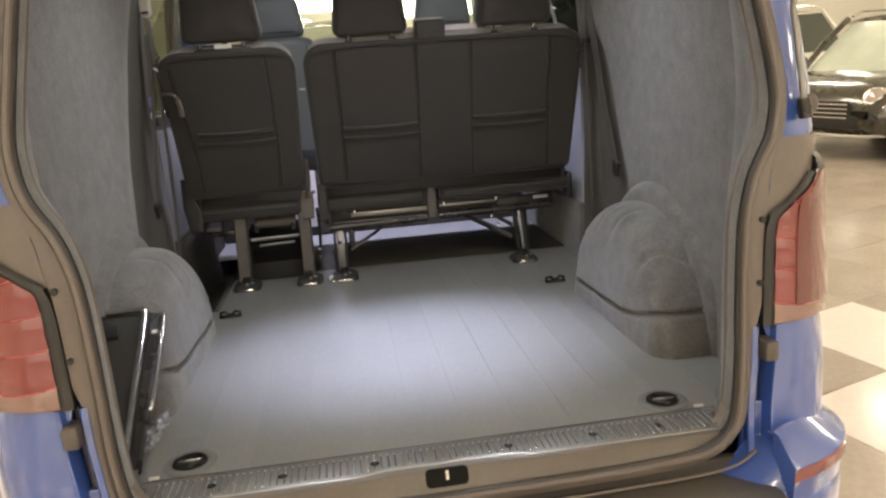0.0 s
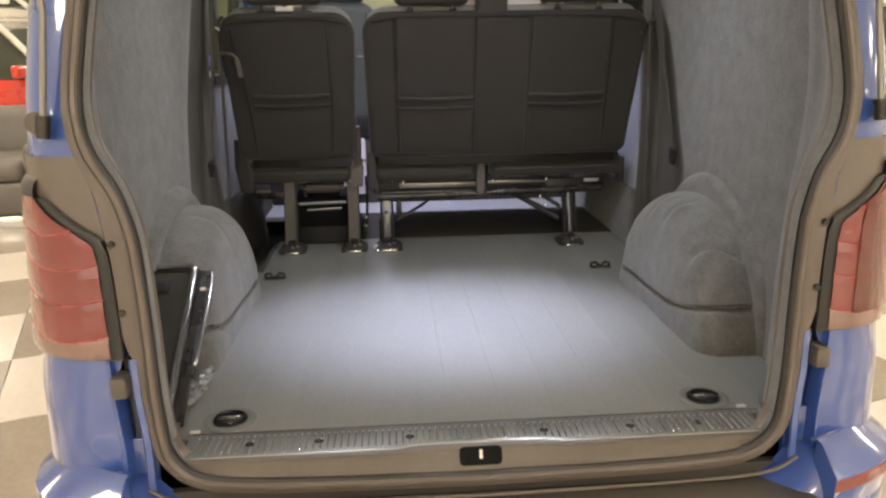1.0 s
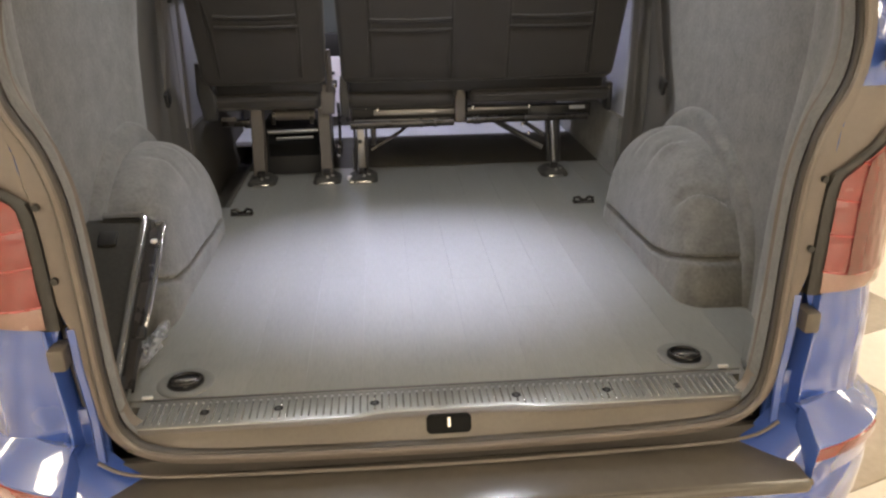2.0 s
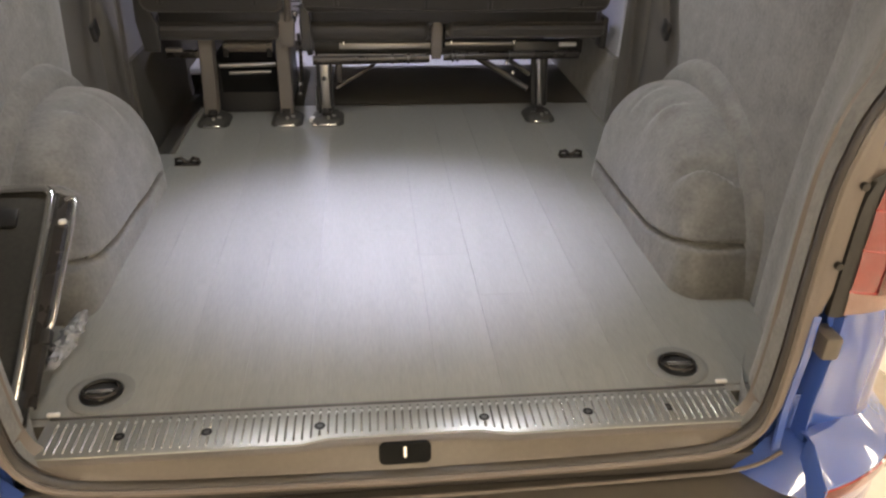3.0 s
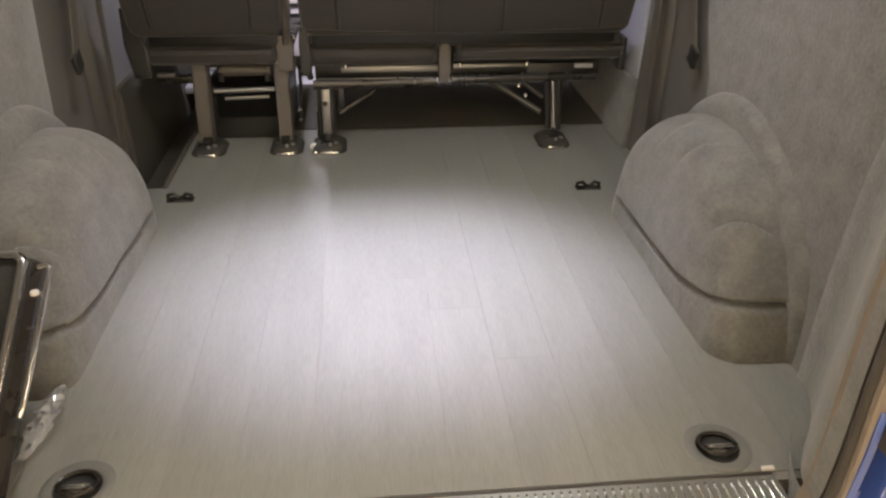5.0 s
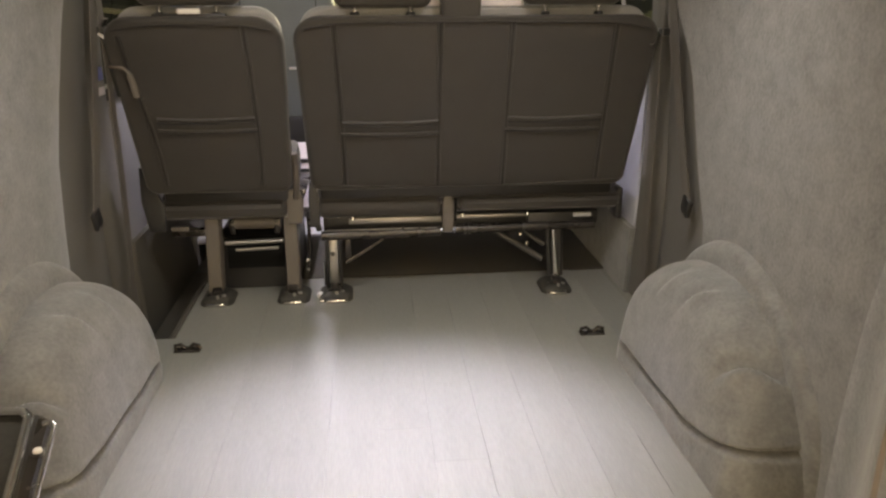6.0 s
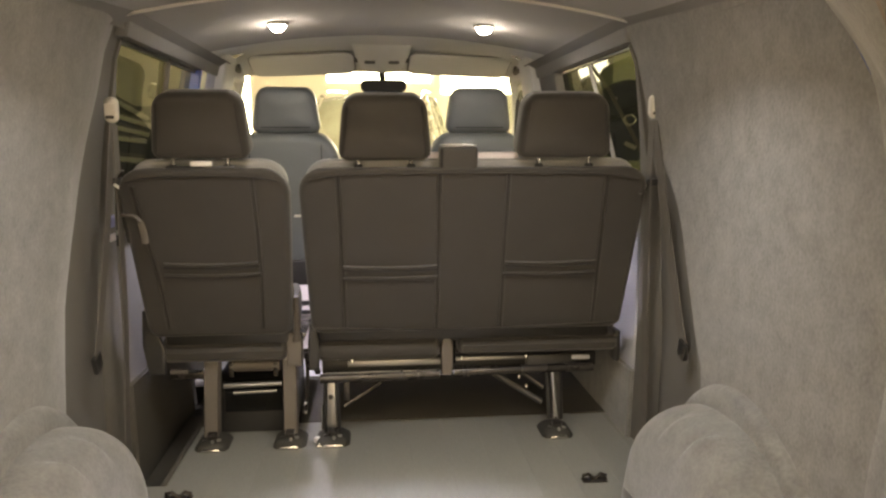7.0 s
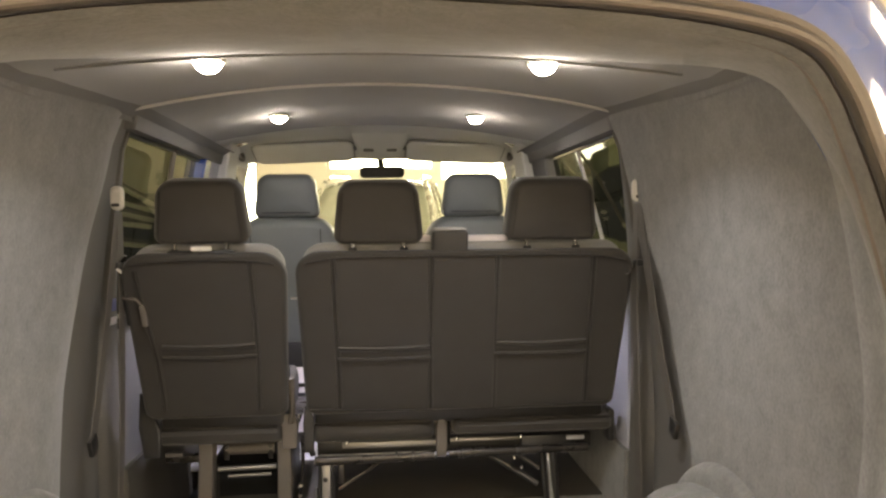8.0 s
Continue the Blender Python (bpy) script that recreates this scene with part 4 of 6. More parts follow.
def headrest(parent, cx, w, posts, z=1.642):
    m = Matrix.Translation((cx, 1.412, z)) @ pose(0, 0, 0, 12)
    pts = [(x * (1.0 - 0.07 * (q / 0.085)), q) for x, q in rounded_rect(w, 0.186, 0.046, 7, 0.03)]
    hr = part("headrest", pad(pts, 0.105, m, edge=0.032, steps=6, crown=0.010), SEAT, parent)
    for s in (-1, 1):
        part("seam", tube([m @ Vector((s * w * 0.43 * (1 - 0.07 * q / 0.085), -0.050, q)) for q in (-0.075, -0.03, 0.02, 0.065)], 0.0018, 6), SEAM, hr)
    part("seam", tube([m @ Vector((u * w * 0.42, -0.049, -0.074)) for u in (-1, -0.5, 0, 0.5, 1)], 0.0018, 6), SEAM, hr)
    for x in posts:
        part("post", tube([(x, 1.398, 1.515), (x, 1.412, 1.60)], 0.0062, 10), CHROME, hr, "bright steel post")
        part("collar", lathe([(0.012, 0.0), (0.013, 0.006), (0.010, 0.010)], 14, (x, 1.398, 1.520)), BLACK, hr)
    return hr


def seat_foot(parent, x, y=1.665, w=0.062):
    """A floor lock: black casting with flared base, bright tongue, bolts."""
    rows = []
    for f, dx, dy in ((0.601, 0.0, 0.0), (0.609, 0.001, 0.001), (0.617, 0.006, 0.006), (0.624, 0.016, 0.014), (0.631, 0.026, 0.026)):
        hw, hd = (w + 0.046) / 2 - dx, 0.062 - dy
        rows.append([(x + u * hw, y + v * hd, f) for u, v in ((-1, -0.7), (-0.75, -1), (0.75, -1), (1, -0.7), (1, 0.7), (0.75, 1), (-0.75, 1), (-1, 0.7))])
    f = part("foot", capped(rows), BRACKET, parent, "black floor lock")
    part("lock_plate", box((x, y - 0.066, 0.6075), (w * 0.95, 0.016, 0.011), 0.003), CHROME, f, "bright steel tongue")
    for dx, dy, r, mat in ((0.022, -0.034, 0.0075, STRUT), (-0.024, -0.030, 0.0075, DARK_STEEL), (0.004, -0.044, 0.005, STRUT)):
        part("bolt", lathe([(0.001, 0.011), (r, 0.009), (r * 1.25, 0.0)], 10, (x + dx, y + dy, 0.622)), mat, f)
    part("lock_lever", box((x, y - 0.024, 0.640), (w * 0.5, 0.030, 0.016), 0.005, 2, pose(0, 0, 0, 18)), DARK_STEEL, f)


def cushion(parent, xl, xr, z0=0.884, z1=0.953):
    """Seat pad with its rounded rear roll."""
    rows = []
    zm, zh = (z0 + z1) / 2, (z1 - z0) / 2
    for x, k in ((xl, 0.86), (xl + 0.008, 0.96), (xl + 0.02, 1.0), (xr - 0.02, 1.0), (xr - 0.008, 0.96), (xr, 0.86)):
        prof = [(1.668, zm + zh), (1.644, zm + 0.78 * zh), (1.630, zm + 0.15 * zh), (1.636, zm - 0.55 * zh), (1.656, zm - 0.92 * zh), (1.70, zm - zh), (2.20, 0.91), (2.24, 0.94), (2.24, 1.00), (2.20, 1.04), (1.86, 1.02), (1.74, 0.985)]
        c = (1.82, 0.95)
        rows.append([(x, c[0] + (y - c[0]) * k, c[1] + (z - c[1]) * k) for y, z in prof])
    part("cushion", capped(rows), SEAT, parent)
    part("seam", tube([(lerp(xl + 0.012, xr - 0.012, k / 8), 1.636, zm + 0.62 * zh) for k in range(9)], 0.0018, 6), SEAM, parent)


# single seat
single = thing("single_rear_seat", (-0.49, 1.7, 0.6), "single black cloth rear seat with headrest on steel legs", "seat", "rear seats")
b = seat_back(single, -0.745, -0.279, (0.0, 0.026), "black cloth backrest with stitched pocket")
seam_line(b, [(-0.376, 1.496), (-0.374, 1.36), (-0.378, 1.18), (-0.389, 1.016)])
seam_line(b, [(-0.702, 1.470), (-0.694, 1.36), (-0.676, 1.18), (-0.676, 1.02)])
seam_line(b, [(-0.715, 1.484), (-0.62, 1.497), (-0.40, 1.497), (-0.31, 1.484)])
pocket(b, -0.655, -0.381, 1.204)
headrest(single, -0.516, 0.254, (-0.594, -0.446))
cushion(single, -0.728, -0.330)
seat_core(single, -0.715, -0.315)
part("top_guide", box((-0.515, 1.392, 1.522), (0.19, 0.030, 0.010), 0.004), BLACK, single)
part("top_label", box((-0.512, 1.372, 1.533), (0.058, 0.006, 0.014), 0.002), GUIDE, single, "pale grey plastic tab")
part("release_handle", tube(smooth_path([(-0.750, 1.425, 1.390), (-0.722, 1.414, 1.389), (-0.700, 1.410, 1.380), (-0.690, 1.412, 1.350), (-0.686, 1.418, 1.308)], 4), 0.0095, 8, flat=0.6), LEG_PAINT, single, "grey-brown plastic release handle")
part("handle_plate", box((-0.722, 1.440, 1.345), (0.052, 0.010, 0.085), 0.004, 2, pose(0, 0, 0, 24)), BLACK, single)
part("strap_tab", box((-0.738, 1.385, 1.468), (0.034, 0.005, 0.008), 0.002, 1, pose(0, 0, 0, 0, 36)), GUIDE, single, "pale strap end")
part("gap_tab", box((-0.268, 1.52, 1.372), (0.022, 0.02, 0.006), 0.002), GUIDE, single)
for x0, x1, w in ((-0.577, -0.586, 0.047), (-0.325, -0.327, 0.046)):
    rows = []
    for f in (0.0, 0.35, 0.7, 1.0):
        x, y, z = lerp(x0, x1, f), lerp(1.672, 1.662, f), lerp(0.884, 0.628, f)
        rows.append([(x + sx * w / 2, y + sy, z) for sx, sy in ((-1, 0.0), (-0.86, -0.006), (0.86, -0.006), (1, 0.0), (1, 0.05), (-1, 0.05))])
    part("leg", capped(rows), LEG_PAINT, single, "grey-brown leg cover")
    part("leg_cap", box((x0, 1.690, 0.886), (w * 0.9, 0.05, 0.008), 0.003), STRUT, single)
seat_foot(single, -0.578)
seat_foot(single, -0.327)
part("base_frame", box((-0.515, 1.98, 0.885), (0.43, 0.56, 0.020), 0.006), DARK_STEEL, single)
part("rear_edge", tube([(-0.545, 1.668, 0.886), (-0.33, 1.668, 0.893)], 0.0035, 6), STRUT, single)
part("cross_bar", tube([(-0.525, 1.72, 0.852), (-0.362, 1.72, 0.852)], 0.021, 12), LEG_PAINT, single, "grey-brown cross tube")
for x in (-0.520, -0.375):
    part("bar_bracket", box((x, 1.715, 0.842), (0.020, 0.03, 0.052), 0.006), DARK_STEEL, single)
part("cross_bar", tube([(-0.545, 1.69, 0.792), (-0.355, 1.69, 0.796)], 0.008, 10), STRUT, single, "dull steel rod")
part("cross_bar", tube([(-0.515, 1.70, 0.764), (-0.375, 1.70, 0.768)], 0.0055, 8), STRUT, single)
part("front_box", box((-0.455, 1.93, 0.695), (0.27, 0.34, 0.19), 0.01), BLACK, single, "black steel seat pedestal")
part("front_box_flange", box((-0.455, 1.755, 0.735), (0.20, 0.012, 0.11), 0.003), VOID, single)
# hinge plates at both sides of the cushion
part("side_hinge", pad([(-0.020, -0.10), (0.030, -0.10), (0.034, -0.02), (0.010, 0.05), (-0.004, 0.11), (-0.030, 0.11), (-0.036, 0.0)], 0.022, Matrix.Translation((-0.742, 1.635, 0.955)), edge=0.006, steps=2), BLACK, single, "black hinge cover")
part("side_hinge", tube(smooth_path([(-0.292, 1.600, 1.108), (-0.291, 1.612, 1.06), (-0.293, 1.635, 1.00), (-0.300, 1.655, 0.95)], 4), 0.011, 8), LEG_PAINT, single, "grey-brown hinge lever")
part("side_hinge", pad([(-0.028, -0.055), (0.020, -0.055), (0.026, 0.02), (0.012, 0.062), (-0.028, 0.058)], 0.024, Matrix.Translation((-0.303, 1.662, 0.918)), edge=0.006, steps=2), LEG_PAINT, single, "grey-brown hinge cover")
part("latch_rod", tube(smooth_path([(-0.270, 1.68, 0.90), (-0.268, 1.69, 0.84), (-0.272, 1.70, 0.74), (-0.280, 1.70, 0.69)], 4), 0.006, 8), DARK_STEEL, single)
for z, r in ((0.735, 0.010), (0.700, 0.008), (0.968, 0.007)):
    part("bolt", lathe([(0.001, 0.006), (r, 0.004), (r, -0.006)], 10, (-0.276, 1.672, z)), CHROME, single)
part("side_tab", box((-0.682, 1.68, 0.850), (0.056, 0.02, 0.014), 0.003), LEG_PAINT, single)
part("side_rail", box((-0.655, 1.72, 0.825), (0.13, 0.03, 0.024), 0.004), DARK_STEEL, single)

# double bench
bench = thing("double_rear_bench", (0.25, 1.7, 0.6), "double black cloth rear bench with two headrests on steel legs", "bench seat", "rear seats")
b = seat_back(bench, -0.252, 0.766, (0.008, 0.0), "wide black cloth backrest with two stitched pockets")
seam_line(b, [(-0.140, 1.500), (-0.137, 1.35), (-0.135, 1.16), (-0.135, 1.01)])
seam_line(b, [(0.146, 1.502), (0.150, 1.30), (0.152, 1.16), (0.154, 1.002)])
seam_line(b, [(0.344, 1.502), (0.350, 1.30), (0.356, 1.16), (0.362, 0.998)])
seam_line(b, [(0.634, 1.495), (0.642, 1.35), (0.654, 1.16), (0.664, 1.012)])
seam_line(b, [(-0.215, 1.487), (-0.12, 1.500), (0.15, 1.503), (0.34, 1.503), (0.62, 1.499), (0.725, 1.484)])
seam_line(b, [(-0.225, 1.008), (0.0, 0.998), (0.25, 0.992), (0.5, 0.998), (0.74, 1.006)])
pocket(b, -0.134, 0.149, 1.185)
pocket(b, 0.357, 0.641, 1.193)
headrest(bench, -0.006, 0.250, (-0.083, 0.068), 1.636)
headrest(bench, 0.512, 0.264, (0.439, 0.588))
part("belt_tower", box((0.203, 1.402, 1.534), (0.106, 0.085, 0.098), 0.010, 3, pose(0, 0, 0, 8)), SEAT, bench, "black centre belt housing")
part("tower_edge", box((0.203, 1.360, 1.582), (0.096, 0.006, 0.005), 0.002), STRUT, bench)
part("upper_bolster", box((0.235, 1.468, 1.532), (0.31, 0.05, 0.062), 0.012, 3), PALE_CLOTH, bench, "white cloth bolster between the headrests")
cushion(bench, -0.232, 0.172, 0.876, 0.953)
cushion(bench, 0.234, 0.782, 0.888, 0.950)
seat_core(bench, -0.225, 0.750)
part("centre_bracket", pad([(-0.017, -0.075), (0.014, -0.075), (0.020, -0.05), (0.020, 0.035), (0.010, 0.058), (-0.010, 0.058), (-0.020, 0.035)], 0.03, Matrix.Translation((0.196, 1.664, 0.893)), edge=0.008, steps=3), LEG_PAINT, bench, "grey-brown centre bracket")
# deep black block paints the shade in the gap beside the bracket
part("hinge_gap", box((0.216, 1.70, 0.90), (0.024, 0.05, 0.10), 0.004), VOID, bench)
part("rear_tube", tube([(-0.226, 1.668, 0.814), (0.172, 1.668, 0.820)], 0.0165, 12), DARK_STEEL, bench, "dark steel cross tube")
part("rear_tube", tube([(0.222, 1.668, 0.824), (0.70, 1.668, 0.828)], 0.0145, 12), DARK_STEEL, bench, "dark steel cross tube")
# thin bright strip stands in for the highlight along the tube
part("tube_sheen", box((-0.025, 1.664, 0.8335), (0.37, 0.010, 0.003), 0.0012), STRUT, bench)
part("seat_rail", box((0.022, 1.690, 0.856), (0.315, 0.012, 0.020), 0.003), STRUT, bench, "bright steel seat rail")
part("seat_rail", box((0.355, 1.690, 0.862), (0.26, 0.012, 0.011), 0.003), STRUT, bench, "bright steel seat rail")
part("rail_channel", box((0.25, 1.712, 0.846), (0.94, 0.03, 0.050), 0.004), BLACK, bench, "black channel behind the seat rails")
for x in (0.045, 0.100, 0.255, 0.270, 0.455):
    part("tube_clip", tube([(x - 0.004, 1.668, 0.819 if x < 0.2 else 0.825), (x + 0.004, 1.668, 0.819 if x < 0.2 else 0.825)], 0.0195, 12), BLACK, bench)
for x, z in ((-0.165, 0.880), (-0.120, 0.872), (0.248, 0.872), (0.468, 0.872), (0.445, 0.80), (0.47, 0.765)):
    part("bolt", lathe([(0.001, 0.007), (0.006, 0.005), (0.007, -0.004)], 10, (x, 1.672, z)), CHROME, bench)
part("end_bracket", box((0.565, 1.69, 0.845), (0.19, 0.03, 0.055), 0.008), BLACK, bench)
part("pale_tab", box((0.657, 1.668, 0.864), (0.062, 0.01, 0.015), 0.003), SEAT_FRONT, bench)
part("leg", box((-0.190, 1.672, 0.718), (0.030, 0.022, 0.175), 0.005, 2), STRUT, bench, "dull steel leg")
part("leg_hole", lathe([(0.001, 0.003), (0.007, 0.003), (0.009, -0.003)], 12), BLACK, bench).matrix_basis = Matrix.Translation((-0.192 - 0.25, 1.659 - 1.7, 0.752 - 0.6)) @ pose(0, 0, 0, 90) @ Matrix.Translation((0.25, 1.7, 0.6))
for dx in (-0.0225, 0.0225):
    part("leg_cheek", box((-0.190 + dx, 1.680, 0.722), (0.009, 0.046, 0.190), 0.003, 1), BLACK, bench)
part("leg_rod", tube([(-0.222, 1.676, 0.72), (-0.222, 1.676, 0.636)], 0.005, 8), CHROME, bench)
part("leg", tube([(0.560, 1.672, 0.826), (0.576, 1.668, 0.640)], 0.0085, 10), CHROME, bench, "bright steel leg rod")
part("leg_cheek", tube([(0.582, 1.690, 0.838), (0.592, 1.688, 0.640)], 0.014, 8), BLACK, bench)
part("leg_cheek", tube([(0.545, 1.700, 0.838), (0.562, 1.696, 0.640)], 0.010, 8), BLACK, bench)
part("brace", tube([(-0.150, 1.672, 0.716), (-0.04, 1.70, 0.775), (0.02, 1.73, 0.815)], 0.007, 8), DARK_STEEL, bench)
part("brace", tube([(0.53, 1.69, 0.700), (0.42, 1.74, 0.76), (0.30, 1.80, 0.82)], 0.012, 8), BLACK, bench)
part("brace", tube([(0.54, 1.71, 0.745), (0.47, 1.74, 0.79), (0.43, 1.77, 0.835)], 0.009, 8), BLACK, bench)
part("brace_bracket", box((-0.140, 1.68, 0.770), (0.022, 0.02, 0.075), 0.004), DARK_STEEL, bench)
seat_foot(bench, -0.186, w=0.066)
seat_foot(bench, 0.571, w=0.060)
part("tether_end", lathe([(0.002, 0.016), (0.010, 0.014), (0.013, 0.006), (0.012, 0.0)], 12, (-0.238, 1.645, 0.606)), GUIDE, bench, "pale plastic strap end")
part("tether_end", box((-0.232, 1.620, 0.606), (0.018, 0.045, 0.012), 0.004), CHROME, bench)
part("base_frame", box((0.26, 1.98, 0.890), (0.96, 0.56, 0.020), 0.006), DARK_STEEL, bench)
part("side_hinge", pad([(-0.016, -0.075), (0.016, -0.075), (0.020, 0.02), (0.006, 0.08), (-0.012, 0.08), (-0.018, 0.02)], 0.02, Matrix.Translation((-0.243, 1.655, 0.925)), edge=0.006, steps=2), BLACK, bench, "black hinge cover")
part("side_shield", tube(smooth_path([(-0.243, 1.655, 0.88), (-0.238, 1.662, 0.86), (-0.232, 1.668, 0.835)], 4), 0.010, 8), BLACK, bench)
part("side_hinge", box((0.778, 1.68, 0.905), (0.022, 0.07, 0.11), 0.008), BLACK, bench)


# seat belts at the window pillars
def seat_belt(side):
    t = thing("seat_belt", (side * 0.775, 1.3, 1.64), "grey seat belt webbing with pale guide on the pillar", "seat belt", "rear seat belts")
    gx, gy, gz = (0.783, 1.402, 1.694) if side > 0 else (-0.752, 1.405, 1.680)
    part("guide", pad(rounded_rect(0.036, 0.070, 0.0175, 6), 0.022, Matrix.Translation((gx, gy, gz)) @ pose(0, 0, 0, 0, 0, side * 14), edge=0.007, steps=3), GUIDE, t, "pale grey belt guide")
    part("guide_slot", pad(rounded_rect(0.028, 0.010, 0.004, 4), 0.024, Matrix.Translation((gx, gy, gz - 0.020)) @ pose(0, 0, 0, 0, 0, side * 14), edge=0.003, steps=2), BLACK, t)
    part("guide_cap", lathe([(0.002, 0.01), (0.016, 0.008), (0.019, 0.0)], 14, (gx, gy, gz + 0.016)), GUIDE, t)

    def ribbon(pts, w, name, n=4):
        rows = [[p + Vector((0, s * w / 2, 0)) for s in (-1, 1)] for p in smooth_path(pts, n)]
        top = [[p + Vector((-side * 0.002, 0, 0)) for p in r] for r in rows]
        part(name, grid([[a, b, d, c] for (a, b), (c, d) in zip(rows, top)], close_v=True), BELT, t)

    if side > 0:
        low, run = Vector((0.797, 1.170, 1.050)), [(gx, gy + 0.012, gz - 0.04), (0.778, 1.415, 1.42), (0.782, 1.412, 1.05), (0.790, 1.402, 0.66)]
        tip = (Vector((0.786, 1.412, 1.472)), Vector((0.766, 1.400, 1.462)), Vector((0.742, 1.385, 1.440)))
    else:
        low, run = Vector((-0.776, 1.252, 1.035)), [(gx, gy + 0.012, gz - 0.04), (-0.752, 1.420, 1.42), (-0.760, 1.428, 1.05), (-0.775, 1.43, 0.70)]
        tip = (Vector((-0.754, 1.412, 1.485)), Vector((-0.742, 1.400, 1.500)), Vector((-0.730, 1.395, 1.515)))
    ribbon([(gx, gy - 0.008, gz - 0.04), low.lerp(Vector((gx, gy, gz - 0.04)), 0.5) - Vector((side * 0.003, 0, 0)), low], 0.046, "webbing")
    ribbon(run, 0.044, "webbing")
    part("lower_anchor", box(low + Vector((0, -0.006, -0.022)), (0.014, 0.046, 0.050), 0.005, 2, pose(0, 0, 0, 20)), BLACK, t, "black belt anchor")
    part("tongue", tube(tip, 0.008, 8, flat=0.5), CHROME, t, "bright steel belt tongue")
    part("tongue_grip", box(tip[0], (0.03, 0.03, 0.022), 0.006), BLACK, t)


seat_belt(1)
seat_belt(-1)


# ---- window sides, doors and cab ----
def inward(bm):
    """Turns every face of a pane towards the middle of the cabin."""
    bm.normal_update()
    for f in bm.faces:
        if f.normal.dot(Vector((0, 2.2, 1.4)) - f.calc_center_median()) < 0:
            f.normal_flip()
    return bm


def side_strip(y0, y1, z0, z1, mat, name, label="", deep=0.02, side=1, n=4):
    """An inner panel between two heights, turned out at its edges to meet the outer skin."""
    rows = []
    for k in range(n + 1):
        z = lerp(z0, z1, k / n)
        x = x_wall(z) + deep
        rows.append([(side * (x_skin(z) + 0.010), y0, z), (side * (x + 0.006), y0, z), (side * x, y0 + 0.006, z), (side * x, lerp(y0, y1, 0.5), z), (side * x, y1 - 0.006, z), (side * (x + 0.006), y1, z), (side * (x_skin(z) + 0.010), y1, z)])
    first = [(p[0] + side * 0.06, p[1], p[2]) for p in rows[0]]
    last = [(p[0] + side * 0.06, p[1], p[2]) for p in rows[-1]]
    return part(name, grid([first] + rows + [last]), mat, van, label)


for side in (1, -1):
    belt_z = 1.375 if side > 0 else 1.275
    # the left door panel and step wall are darker than the right ones
    side_strip(1.62, 2.60, 0.83, belt_z, DOOR_CARD if side > 0 else HEADER_TRIM, "door_card", "sliding door panel, blue-grey on the right, dark grey on the left", 0.03, side)
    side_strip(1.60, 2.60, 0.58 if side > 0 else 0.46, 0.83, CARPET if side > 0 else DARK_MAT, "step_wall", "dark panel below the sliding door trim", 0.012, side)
    side_strip(1.62, 2.60, belt_z, belt_z + 0.034, BLACK, "window_ledge", "", 0.02, side, 1)
    side_strip(1.56, 2.86, 1.898, 1.97, HEADER_TRIM, "window_header", "", 0.0, side, 2)
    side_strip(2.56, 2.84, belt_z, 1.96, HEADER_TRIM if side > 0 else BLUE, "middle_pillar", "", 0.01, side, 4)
    side_strip(2.84, 4.55, 0.58, 1.28, DOOR_CARD, "front_door_card", "", 0.03, side)
    side_strip(2.84, 3.55, 1.925, 2.0, CAB_LINER, "front_door_header", "", 0.0, side, 1)
    side_strip(2.835, 3.07, 1.28, 2.0, CAB_LINER, "belt_pillar", "pale pillar trim behind the front door", -0.035, side, 4)
    zs = [lerp(belt_z, 1.915, k / 4) for k in range(5)]
    win = part("side_window", inward(grid([[(side * (x_skin(z) - 0.01), y, z) for y in (1.60, 2.58)] for z in zs])), TINTED, van, "tinted sliding door window")
    win.visible_shadow = False
    if side > 0:
        strap = [(0.800, 2.150, 1.905), (0.800, 2.060, 1.80), (0.802, 1.940, 1.675), (0.800, 1.815, 1.54), (0.800, 1.76, 1.45)]
        part("door_strap", tube(smooth_path(strap, 4), 0.016, 10, flat=0.25, up=(1, 0, 0)), STRAP, van, "grey webbing strap beside the sliding door")
        part("strap_buckle", box((0.797, 2.005, 1.742), (0.010, 0.04, 0.012), 0.003), GUIDE, van)
    else:
        part("window_bar", tube([(side * (x_skin(z) - 0.02), lerp(2.26, 2.16, (z - 1.2) / 0.7), z) for z in zs], 0.011, 8), LEG_PAINT, win, "grey sliding window bar")
    part("window_track", tube([(side * (x_skin(1.89) - 0.022), y, 1.893) for y in (1.60, 2.1, 2.56)], 0.008, 8), CHROME if side > 0 else BLACK, win)
    fw = part("front_window", inward(grid([[(side * (x_skin(z) - 0.01), y, z) for y in (2.82, 3.9)] for z in (1.27, 1.5, 1.93)])), CLEAR, van, "clear front door window")
    fw.visible_shadow = False
    mir = thing("door_mirror", (side * 1.05, 3.55, 1.42), "blue and black door mirror", "mirror")
    part("shell", pad(rounded_rect(0.20, 0.24, 0.05, 5), 0.10, Matrix.Translation((side * 1.08, 3.60, 1.44)), edge=0.03, steps=3), BLACK, mir)
    part("arm", tube([(side * 0.93, 3.58, 1.36), (side * 1.02, 3.59, 1.38)], 0.03, 8), BLACK, mir)
    # windscreen pillar
    part("screen_pillar", tube(smooth_path([(side * 0.81, 2.80, 2.015), (side * 0.80, 3.25, 2.02), (side * 0.79, 3.52, 1.965), (side * 0.835, 3.66, 1.86), (side * 0.875, 3.85, 1.68), (side * 0.905, 4.10, 1.34)], 4), 0.055, 10, flat=0.7), CAB_LINER, van, "pale grey windscreen pillar")
